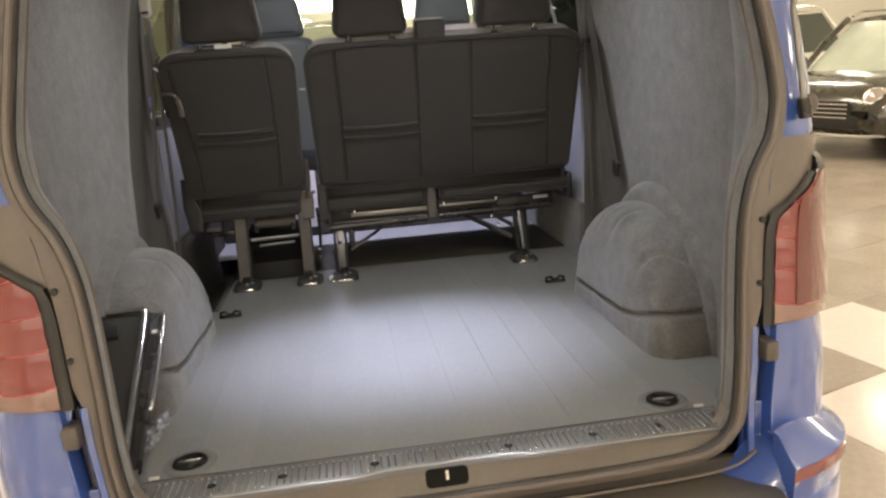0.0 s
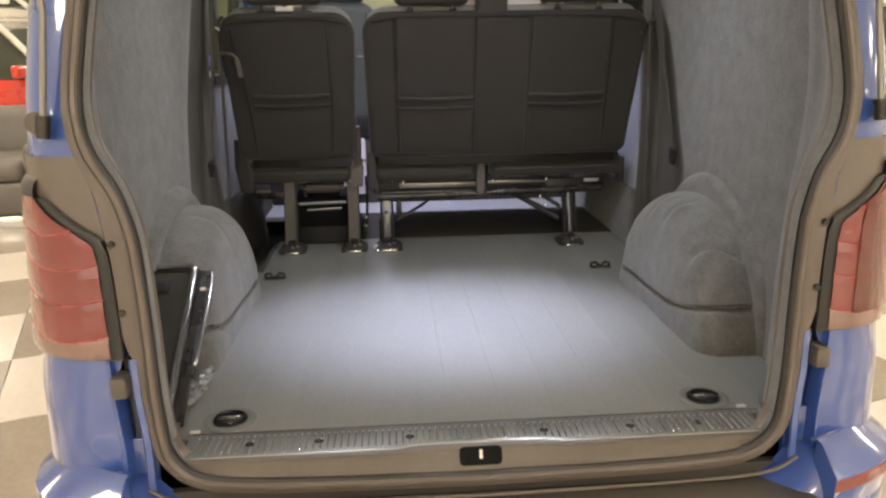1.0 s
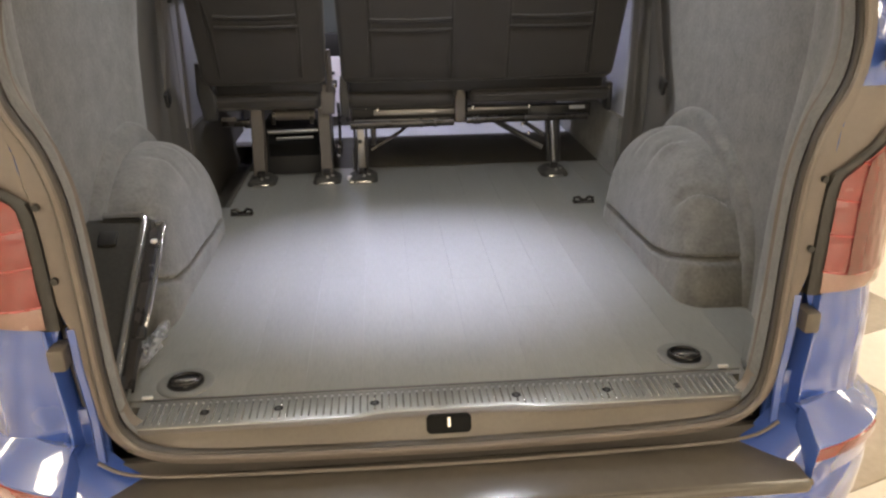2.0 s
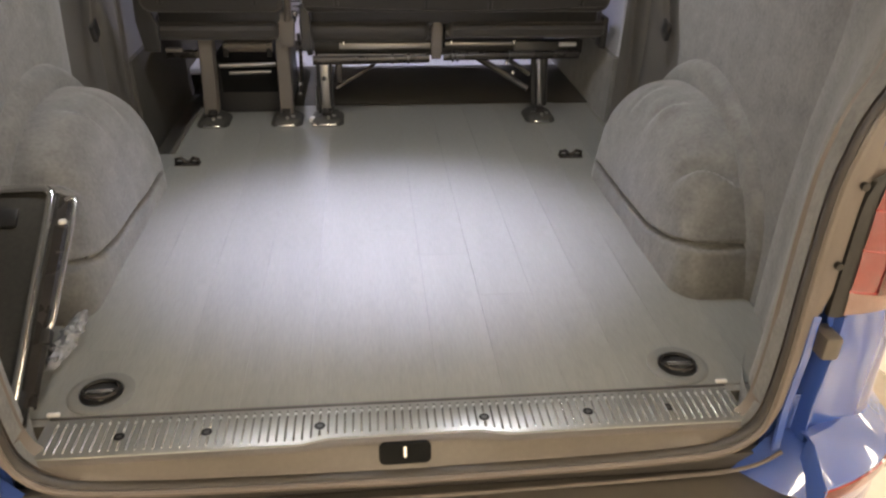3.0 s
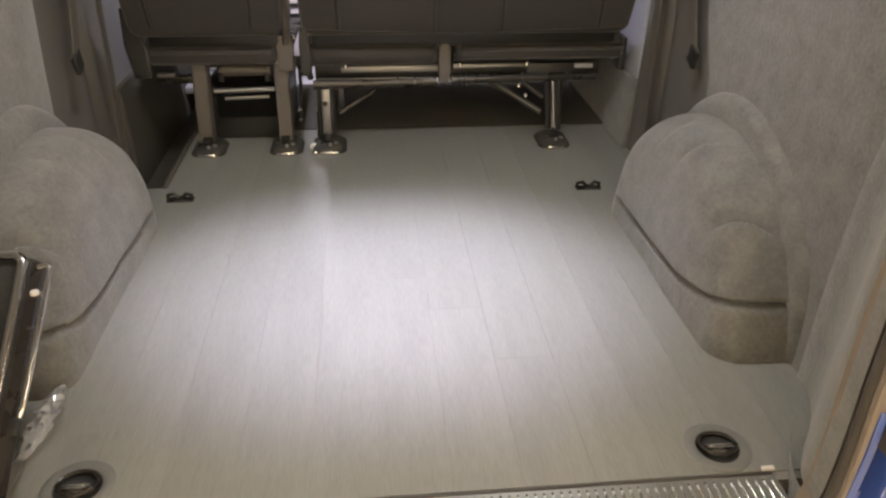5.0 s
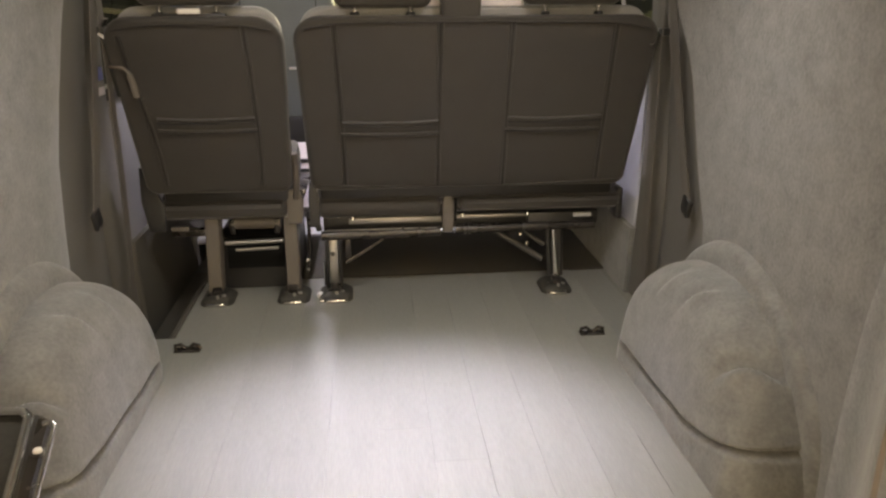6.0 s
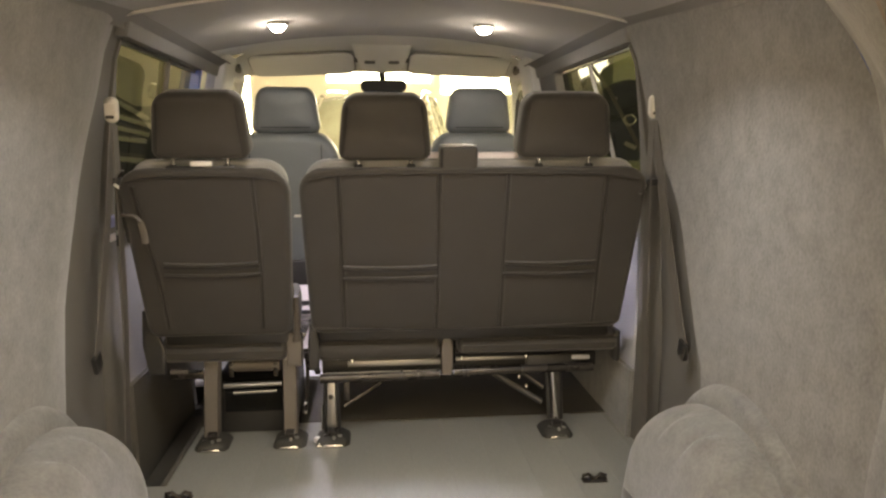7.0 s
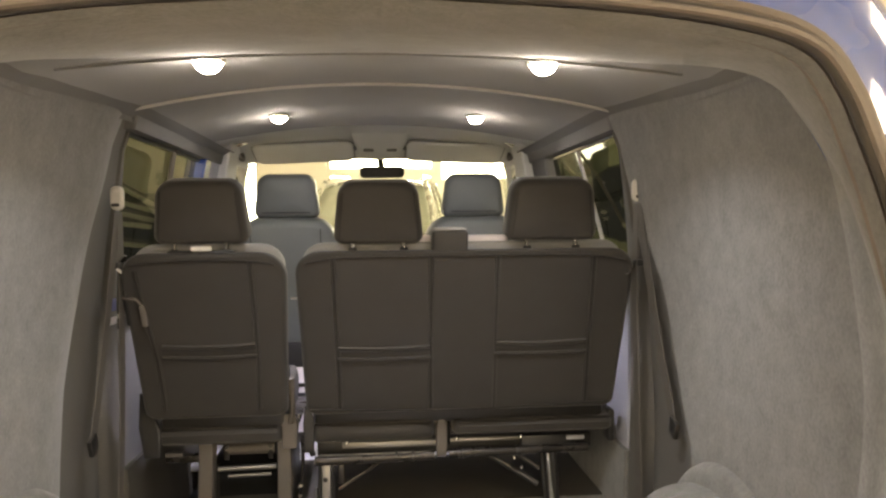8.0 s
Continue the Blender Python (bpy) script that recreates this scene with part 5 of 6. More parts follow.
    part("grab_handle", tube(smooth_path([(side * 0.725, 3.05, 2.000), (side * 0.715, 3.08, 1.965), (side * 0.715, 3.22, 1.955), (side * 0.725, 3.26, 1.990)], 4), 0.011, 8), LEG_PAINT, van)

# cab ceiling with an arched rear edge, sun visors, console, mirror
VISOR_SHADOW = material("grey_visor_shadow_and_fittings", (0.16, 0.155, 0.145), 0.7, vary=0.08, bump=0.05)
rows = []
for k in range(15):
    y = lerp(2.455, 3.52, k / 14)
    f = k / 14
    mid = table([(2.455, 2.043), (2.75, 2.056), (3.10, 2.072), (3.25, 2.062), (3.40, 2.018), (3.52, 1.985)], y)
    rows.append([(x, y + 0.10 * (x / 0.8) ** 2 * (1 - f), mid - 0.05 * (x / 0.8) ** 2 * (1 - 0.6 * f) - 0.085 * abs(x / 0.8) ** 6 * (1 - 0.8 * f) + (0.02 if k == 0 else 0.0)) for x in [-0.82 + 1.64 * j / 20 for j in range(21)]])
part("cab_ceiling", grid(rows), CAB_LINER, van, "pale grey moulded cab ceiling")
for side in (1, -1):
    m = Matrix.Translation((side * 0.415 + 0.012, 3.315, 2.004)) @ pose(0, 0, 0, 69, 0, side * 1.5)
    outline_pts = [(x, z - side * 0.022 * x / 0.27) for x, z in rounded_rect(0.545, 0.225, 0.045, 6)]
    v = part("sun_visor", pad(outline_pts, 0.022, m, edge=0.010, steps=3, crown=0.006), CAB_LINER, van, "pale grey folded sun visor")
    # dark outline stands in for the shadow gap round the visor
    part("visor_edge", tube([m @ Vector((x * 1.006, 0.0, z * 1.008)) for x, z in outline_pts], 0.0035, 6, closed=True), VISOR_SHADOW, v, "dark line standing in for the shadow gap round the sun visor")
    part("visor_clip", box((side * 0.135 + 0.012, 3.27, 2.022), (0.022, 0.03, 0.022), 0.006), VISOR_SHADOW, v)
# roof console: broad at the ceiling, narrowing to the mirror's foot
rows = []
for y, z, w, h in ((3.00, 2.068, 0.150, 0.004), (3.06, 2.046, 0.146, 0.030), (3.16, 2.016, 0.138, 0.055), (3.28, 1.985, 0.122, 0.070), (3.36, 1.970, 0.104, 0.070), (3.41, 1.972, 0.088, 0.060), (3.43, 1.990, 0.074, 0.040)):
    rows.append([(0.012 + u * w, y, z + v * h) for u, v in ((-1, 1), (-1, 0.55), (-0.96, 0.2), (-0.82, 0.03), (-0.4, 0.0), (0.4, 0.0), (0.82, 0.03), (0.96, 0.2), (1, 0.55), (1, 1))])
console = part("roof_console", capped(rows), CAB_LINER, van, "pale grey roof console")
for u in (-0.05, 0.074):
    part("map_light", pad(rounded_rect(0.055, 0.03, 0.008, 4), 0.008, Matrix.Translation((u, 3.20, 2.004)) @ pose(0, 0, 0, 75), edge=0.003, steps=2), VISOR_SHADOW, console, "small grey map light")
mirror_ob = part("inner_mirror", pad(rounded_rect(0.250, 0.062, 0.026, 6), 0.045, Matrix.Translation((0.023, 3.41, 1.900)) @ pose(0, 0, 0, -8), edge=0.014, steps=4), BLACK, van, "black inner mirror")
part("mirror_stem", tube([(0.020, 3.43, 1.91), (0.018, 3.425, 1.94), (0.014, 3.41, 1.975)], 0.018, 10), BLACK, mirror_ob)
for side in (1, -1):
    # dark corner trim of the front door window, coming to a point under the roof
    corner = [(-0.075, -0.30), (0.050, -0.30), (0.048, 0.02), (0.040, 0.08), (0.024, 0.105), (0.006, 0.09), (-0.035, 0.03), (-0.065, -0.06)]
    part("window_corner_trim", pad([(side * u, w) for u, w in corner], 0.03, Matrix.Translation((side * 0.855, 3.58, 1.885)), edge=0.010, steps=3), BLACK, van, "black front window corner trim")
screen = part("windscreen", inward(grid([[(x * lerp(0.78, 0.86, f), lerp(3.50, 4.18, f) + 0.10 * (1 - x * x), lerp(1.995, 1.22, f)) for x in [-1 + 2 * j / 12 for j in range(13)]] for f in [k / 6 for k in range(7)]])), CLEAR, van, "clear windscreen")
screen.visible_shadow = False
part("bonnet", grid([[(x * 0.88, lerp(4.15, 4.62, f) + 0.02 * (1 - x * x), lerp(1.17, 1.05, f ** 1.5) - 0.04 * x * x) for x in [-1 + 2 * j / 10 for j in range(11)]] for f in [k / 5 for k in range(6)]]), BLUE, van)
part("dashboard", box((0, 4.02, 0.98), (1.64, 0.36, 0.34), 0.06, 3), BLACK, van, "black dashboard top")


part("seat_base_panel", box((0, 2.66, 0.765), (1.62, 0.03, 0.34), 0.01), DARK_MAT, van, "dark panel below the front seats")
part("seat_valance", box((0, 2.668, 1.0), (1.60, 0.03, 0.12), 0.01), BLACK, van, "black valance below the front seat backs")

# front seats
def front_seat(cx):
    t = thing("front_seat", (cx, 2.95, 0.6), "grey vinyl front seat with headrest", "seat", "front seats")
    m = Matrix.Translation((cx, 2.80, 1.335)) @ pose(0, 0, 0, 11)
    pts = []
    for x, z in rounded_rect(0.50, 0.62, 0.12, 7, 0.06):
        pts.append((x * (1.0 - 0.10 * max(0, z / 0.31)), z))
    part("backrest", pad(pts, 0.14, m, edge=0.04, steps=4, crown=0.015), FRONT_SEAT, t)
    for s in (-1, 1):
        part("seam", tube([m @ Vector((s * 0.16, -0.0865, z)) for z in (-0.2, 0.0, 0.2, 0.27)], 0.002, 6), SEAM, t)
    hm = Matrix.Translation((cx, 2.76, 1.742)) @ pose(0, 0, 0, 8)
    pts = [(x * (1.0 - 0.10 * (z / 0.1)) , z) for x, z in rounded_rect(0.285, 0.205, 0.05, 6, 0.035)]
    hr = part("headrest", pad(pts, 0.11, hm, edge=0.035, steps=4, crown=0.014), FRONT_SEAT, t)
    part("seam", tube([hm @ Vector((x, -0.066, -0.072)) for x in (-0.11, 0.0, 0.11)], 0.002, 6), SEAM, hr)
    for dx in (-0.072, 0.072):
        part("post", tube([(cx + dx, 2.77, 1.59), (cx + dx, 2.765, 1.67)], 0.007, 8), CHROME, hr)
    part("cushion", box((cx, 3.05, 1.0), (0.50, 0.52, 0.16), 0.05, 3), FRONT_SEAT, t)
    part("base_box", box((cx, 2.92, 0.77), (0.44, 0.46, 0.33), 0.02, 2), HEADER_TRIM, t, "grey seat box")


front_seat(-0.432)
front_seat(0.452)
cover = thing("seat_box_cover", (-0.40, 2.63, 0.75), "pale slotted plastic cover on the front seat box", "cover")
part("panel", box((-0.395, 2.632, 0.80), (0.19, 0.016, 0.30), 0.006), PALE_CLOTH, cover)
for z in (0.78, 0.825, 0.87):
    part("slot", box((-0.360, 2.622, z), (0.06, 0.008, 0.016), 0.002), BLACK, cover)


# ---- the showroom round the van ----
TILE_LIGHT = material("cream_floor_tile", (0.73, 0.665, 0.60), 0.16, vary=0.06, scale=2.5, fine=40, bump=0.02, per_object=0.04)
TILE_DARK = material("tan_floor_tile", (0.35, 0.295, 0.245), 0.18, vary=0.12, scale=2.5, fine=40, bump=0.02, per_object=0.08)
GROUT = material("floor_grout", (0.30, 0.27, 0.22), 0.8)
WALL = material("cream_wall_paint", (0.74, 0.71, 0.63), 0.7, vary=0.05, scale=1.2, fine=60, bump=0.05)
HALL_CEILING = material("white_ceiling_board", (0.78, 0.74, 0.66), 0.8, vary=0.04, scale=1.0, fine=40, bump=0.05)
PANEL = glow("ceiling_light_panel", (1.0, 0.94, 0.83), HALL_PANEL)
DAY_SOUTH = glow("daylight_street", (1.0, 0.96, 0.88), 1.3)
DAY = glow("daylight_outside", (0.97, 1.0, 0.95), 10.0)
WHITE_FRAME = material("white_window_frame", (0.8, 0.78, 0.72), 0.4, bump=0.03)
LEATHER = material("grey_leather", (0.16, 0.145, 0.13), 0.45, vary=0.15, scale=9, fine=160, bump=0.3)
IN_VAN = {ob.name for ob in bpy.data.objects}
X0, X1, Y0, Y1, ZC = -9.0, 10.5, -9.0, 12.0, 3.5

ground = solo("ground", box((0.75, 1.5, -0.055), (19.5, 21.0, 0.1)), GROUT, "cream and tan chequered showroom tile floor", "floor", kind="structure")
solo("wall_west", box((X0 - 0.1, 1.5, ZC / 2), (0.2, 21.4, ZC)), WALL, "cream painted showroom wall", "wall", kind="structure")
solo("wall_east", box((X1 + 0.1, 1.5, ZC / 2), (0.2, 21.4, ZC)), WALL, "cream painted showroom wall", "wall", kind="structure")
bm = box((0.75, Y0 - 0.1, 0.2), (19.5, 0.2, 0.4))
bm = box((0.75, Y0 - 0.1, 3.3), (19.5, 0.2, 0.4), bm=bm)
for x in (-8.9, -5.0, -1.1, 2.8, 6.7, 10.4):
    bm = box((x, Y0 - 0.1, 1.75), (0.3, 0.2, 2.7), bm=bm)
solo("backdrop", box((0.75, Y0 - 1.0, 1.8), (22, 0.05, 5.0)), DAY_SOUTH, "bright daylight outside the glass front", "backdrop", kind="structure")
solo("wall_south", bm, WALL, "cream painted showroom wall", "wall", kind="structure")
solo("ceiling", box((0.75, 1.5, ZC + 0.1), (19.9, 21.4, 0.2)), HALL_CEILING, "white showroom ceiling", "ceiling", kind="structure")

# far wall with its window openings
OPENINGS = [(-2.65, -1.98, 0.9, 2.2), (-0.85, 1.0, 1.98, 2.7), (1.06, 2.9, 1.80, 2.7)]
bm = bmesh.new()
bm = box((lerp(X0, X1, 0.5), Y1 + 0.1, (2.7 + ZC) / 2), (X1 - X0, 0.2, ZC - 2.7), bm=bm)
edges = [X0, -2.65, -1.98, -0.85, 1.0, 1.06, 2.9, X1]
for a, b in zip(edges, edges[1:]):
    hole = [o for o in OPENINGS if abs(o[0] - a) < 0.01]
    if hole:
        bm = box(((a + b) / 2, Y1 + 0.1, hole[0][2] / 2), (b - a, 0.2, hole[0][2]), bm=bm)
        if hole[0][3] < 2.69:
            bm = box(((a + b) / 2, Y1 + 0.1, (hole[0][3] + 2.7) / 2), (b - a, 0.2, 2.7 - hole[0][3]), bm=bm)
    else:
        bm = box(((a + b) / 2, Y1 + 0.1, 1.35), (b - a, 0.2, 2.7), bm=bm)
solo("wall_north", bm, WALL, "cream painted showroom wall with windows", "wall", kind="structure")
for i, (a, b, c, d) in enumerate(OPENINGS):
    w = thing("window_%d" % (i + 1), ((a + b) / 2, Y1 + 0.08, c), "bright showroom window in a white frame", "window", kind="structure")
    for x in (a + 0.03, b - 0.03):
        part("window_frame", box((x, Y1 + 0.08, (c + d) / 2), (0.06, 0.1, d - c), 0.006), WHITE_FRAME, w)
    for z in (c + 0.03, d - 0.03):
        part("window_frame", box(((a + b) / 2, Y1 + 0.08, z), (b - a - 0.12, 0.09, 0.06), 0.006), WHITE_FRAME, w)
solo("backdrop", box((0.5, Y1 + 1.2, 2.0), (14, 0.05, 5.0)), DAY, "bright daylight outside the windows", "backdrop", kind="structure")

# ceiling light panels; the row at x 9.2 is added to brighten the right side
panel_seed = None
for x in (-6.5, -3.2, 0.0, 3.2, 6.5, 9.2):
    for y in (-6.0, -3.0, 0.0, 3.0, 6.0, 9.0):
        if x == 0.0 and y > -2.0:
            continue
        if panel_seed is None:
            panel_seed = thing("ceiling_light", (x, y, ZC - 0.03), "flat white square ceiling light panel, switched on", "ceiling light", "showroom ceiling lights")
            part("frame", box((x, y, ZC - 0.02), (0.66, 1.26, 0.035), 0.006), WHITE_FRAME, panel_seed)
            part("diffuser", box((x, y, ZC - 0.043), (0.60, 1.20, 0.012), 0.003), PANEL, panel_seed, "glowing diffuser")
        else:
            copy_thing(panel_seed, pose(x, y, ZC - 0.03))

# poster on the far wall
poster = solo("poster", box((-1.3, Y1 - 0.012, 1.45), (0.55, 0.016, 0.8), 0.003), WHITE_FRAME, "white wall poster with red shapes", "poster")
RED_INK = material("red_print", (0.55, 0.03, 0.03), 0.5, bump=0.0)
for dx, dz, w, h in ((-0.1, 0.18, 0.22, 0.18), (0.1, 0.0, 0.2, 0.14), (-0.05, -0.2, 0.3, 0.12)):
    part("print", box((-1.3 + dx, Y1 - 0.022, 1.45 + dz), (w, 0.004, h), 0.001), RED_INK, poster)


# ---- cars in the showroom ----
def car(name, at, turn, paint, label, length=4.3, width=1.80, height=1.5, hood=0.26, lamp="wide", tall=0.0, roof=None, nose=None, panes=None):
    """A car: x ahead in its own frame, z up; at: its middle on the ground."""
    t = thing(name, at, label, "car", "cars in the showroom")
    T = Matrix.Translation(at) @ pose(0, 0, 0, 0, 0, turn)
    L, W, H = length / 2, width / 2, height
    belt = 0.60 * H + tall
    nose = nose or belt * 0.60

    def put(bm):
        bm.transform(T)
        return bm

    # lower body: rings along the length
    st = [(-1.0, 0.42, 0.62, 0.78), (-0.97, 0.30, 0.84, 0.90), (-0.85, 0.22, 0.96, 0.99), (-0.55, 0.20, 1.0, 1.0), (0.0, 0.20, 1.0, 1.0), (0.40, 0.20, 0.99, 1.0), (0.52, 0.20, 0.955, 1.0), (0.80, 0.22, 0.90, 0.97), (0.93, 0.26, 0.80, 0.90), (0.985, 0.34, 0.66, 0.78), (1.0, 0.42, 0.55, 0.66)]
    rows = []
    for f, zb, zt, wf in st:
        top = belt * zt
        w = W * wf
        half = [(w * 0.90, zb), (w * 0.98, zb + 0.10), (w, lerp(zb, top, 0.45)), (w * 0.985, lerp(zb, top, 0.75)), (w * 0.93, top - 0.03), (w * 0.80, top), (w * 0.4, top + 0.025)]
        rows.append([Vector((f * L, y, z)) for y, z in half] + [Vector((f * L, -y, z)) for y, z in half[::-1]])
    body = part("body", put(capped(rows)), paint, t)
    # greenhouse
    a0, a1, r0, r1 = -0.88 * L, 0.50 * L, -0.70 * L, 0.16 * L
    gw, rw = W * 0.90, W * 0.70
    g = []
    for fz in (0.0, 0.5, 0.93):
        z = lerp(belt - 0.02, H - 0.03, fz)
        xa, xb, w = lerp(a0, r0, fz), lerp(a1, r1, fz), lerp(gw, rw, fz)
        g.append([Vector((xa, -w * 0.8, z)), Vector((xa + 0.12, -w, z)), Vector((lerp(xa, xb, 0.5), -w * 1.01, z)), Vector((xb - 0.2, -w, z)), Vector((xb, -w * 0.75, z)), Vector((xb + 0.05, 0, z)), Vector((xb, w * 0.75, z)), Vector((xb - 0.2, w, z)), Vector((lerp(xa, xb, 0.5), w * 1.01, z)), Vector((xa + 0.12, w, z)), Vector((xa, w * 0.8, z)), Vector((xa - 0.03, 0, z))])
    part("glasshouse", put(capped(g)), panes or CAR_GLASS, t, "car windows")
    rr = []
    for x, dz in ((r0 - 0.03, -0.05), (r0 + 0.10, -0.01), (0.5 * (r0 + r1), 0.02), (r1 - 0.10, 0.0), (r1 + 0.05, -0.05)):
        rr.append([Vector((x, y * rw * 1.03, H + dz - 0.06 * abs(y) ** 3)) for y in (-1, -0.8, -0.4, 0, 0.4, 0.8, 1)])
    bm = grid(rr)
    bmesh.ops.solidify(bm, geom=bm.faces[:], thickness=0.03)
    part("roof", put(bm), roof or paint, t)
    for s in (-1, 1):
        for x0, x1 in ((a1 - 0.06, r1 - 0.02), (lerp(a0, a1, 0.5), lerp(r0, r1, 0.46)), (a0 + 0.12, r0 + 0.08)):
            part("pillar", put(tube([(x0, s * gw * 0.985, belt - 0.03), (lerp(x0, x1, 0.5), s * lerp(gw, rw, 0.5) * 1.005, lerp(belt, H, 0.5)), (x1, s * rw * 1.0, H - 0.03)], 0.035, 8)), roof or paint, t)
        part("rail", put(tube([(r0 + 0.1, s * rw * 0.95, H + 0.005), (r0 + 0.3, s * rw * 0.95, H + 0.045), (r1 - 0.25, s * rw * 0.95, H + 0.045), (r1 - 0.05, s * rw * 0.95, H - 0.005)], 0.014, 6)), CHROME, t)
        part("mirror", put(pad(rounded_rect(0.20, 0.13, 0.04, 4), 0.09, Matrix.Translation((a1 - 0.28, s * (W + 0.09), belt + 0.07)) @ pose(0, 0, 0, 0, 0, 90), edge=0.025, steps=2)), paint, t)
        for f in (-0.63, 0.62):
            wheel = part("wheel", put(turned(0.325, (f * L, s * (W - 0.10), 0.327))), BLACK, t, "black tyre")
            part("rim", put(turned(0.215, (f * L, s * (W - 0.045), 0.327), 0.08)), CHROME, wheel, "bright alloy rim")
            part("arch_lip", put(tube([(f * L + 0.37 * math.cos(q), s * (W * 0.985), 0.327 + 0.37 * math.sin(q)) for q in [math.pi * k / 12 for k in range(13)]], 0.022, 6)), BLACK, t)
        # lamps
        c = Vector((0.955 * L, s * W * 0.66, nose + 0.12 * belt))
        if lamp == "round":
            m = Matrix.Translation(c + Vector((-0.03, 0, 0.02))) @ pose(0, 0, 0, 0, 62, s * 16)
            lb = lathe([(0.10, -0.04), (0.125, 0.0), (0.118, 0.018), (0.105, 0.012)], 24)
            lb.transform(m)
            hl = part("headlamp", put(lb), CHROME, t, "round headlamp in a chrome ring")
            lb = lathe([(0.001, 0.03), (0.06, 0.026), (0.104, 0.008), (0.10, -0.02)], 24)
            lb.transform(m)
            part("lens", put(lb), CLEAR_LENS, hl)
        else:
            hl = part("headlamp", put(pad(rounded_rect(0.40, 0.13, 0.05, 4), 0.12, Matrix.Translation(c + Vector((-0.03, 0, 0.0))) @ pose(0, 0, 0, 0, 0, 90 - s * 28), edge=0.03, steps=3)), CHROME, t, "bright headlamp")
        part("fog_lamp", put(pad(rounded_rect(0.20, 0.07, 0.03, 4), 0.05, Matrix.Translation((0.975 * L, s * W * 0.62, 0.42)) @ pose(0, 0, 0, 0, 0, 90 - s * 20), edge=0.015, steps=2)), BLACK, t)
    gr = part("grille", put(pad(rounded_rect(W * 0.95, 0.20, 0.07, 5), 0.06, Matrix.Translation((0.985 * L, 0, nose)) @ pose(0, 0, 0, 0, 0, 90), edge=0.02, steps=2)), BLACK, t, "black grille")
    for k in range(4):
        part("grille_bar", put(tube([(1.0 * L + 0.01, y, nose - 0.066 + 0.044 * k) for y in (-W * 0.42, 0, W * 0.42)], 0.009, 6)), CHROME, gr)
    part("lower_intake", put(pad(rounded_rect(W * 1.1, 0.13, 0.04, 4), 0.05, Matrix.Translation((0.99 * L, 0, 0.40)) @ pose(0, 0, 0, 0, 0, 90), edge=0.015, steps=2)), BLACK, t)
    part("splitter", put(tube([(0.90 * L, -W * 0.84, 0.27), (0.985 * L, -W * 0.6, 0.265), (1.0 * L, 0, 0.265), (0.985 * L, W * 0.6, 0.265), (0.90 * L, W * 0.84, 0.27)], 0.03, 6, flat=0.5)), GUIDE, t)
    return t


def turned(r, c, half=0.105):
    """A wheel-like disc with its axle along y."""
    bm = lathe([(r * 0.3, -half * 0.7), (r * 0.62, -half), (r * 0.9, -half), (r, -half * 0.65), (r, half * 0.65), (r * 0.9, half), (r * 0.62, half), (r * 0.3, half * 0.7)], 28)
    bm.transform(Matrix.Translation(c) @ pose(0, 0, 0, 90))
    return bm


CAR_GLASS = material("dark_car_glass", (0.065, 0.07, 0.056), 0.08, vary=0.05, bump=0.0, coat=0.0, spec=0.35)
# pale green colour stands in for bright reflections on the car windows
GLASS_REFLECTION = material("pale_reflection_car_glass", (0.42, 0.45, 0.37), 0.12, vary=0.2, scale=3, bump=0.0, spec=0.5)
OLIVE = material("dark_olive_paint", (0.055, 0.05, 0.036), 0.25, vary=0.05, bump=0.0, coat=1.0, metal=0.4)
WHITE_PAINT = material("white_car_paint", (0.74, 0.71, 0.64), 0.3, vary=0.03, bump=0.0, coat=1.0)
RED_PAINT = material("red_car_paint", (0.62, 0.035, 0.02), 0.3, vary=0.04, bump=0.0, coat=1.0)
SILVER = material("silver_car_paint", (0.55, 0.54, 0.48), 0.3, vary=0.04, bump=0.0, coat=1.0, metal=0.5)
car("hatchback", (6.50, 6.75, 0), 205, OLIVE, "dark olive small hatchback with round chrome headlamps", 3.85, 1.74, 1.42, lamp="round", panes=GLASS_REFLECTION)
car("estate_car", (5.9, 10.2, 0), 190, WHITE_PAINT, "white family car parked by the wall", 4.4, 1.82, 1.55)
car("red_hatchback", (-4.6, 8.2, 0), 350, RED_PAINT, "red small hatchback with a white roof", 3.9, 1.74, 1.42, roof=WHITE_PAINT)
car("silver_off_roader", (0.02, 9.3, 0), 262, SILVER, "tall silver off-road car with roof rails", 4.5, 1.86, 1.80, tall=0.10, panes=GLASS_REFLECTION)


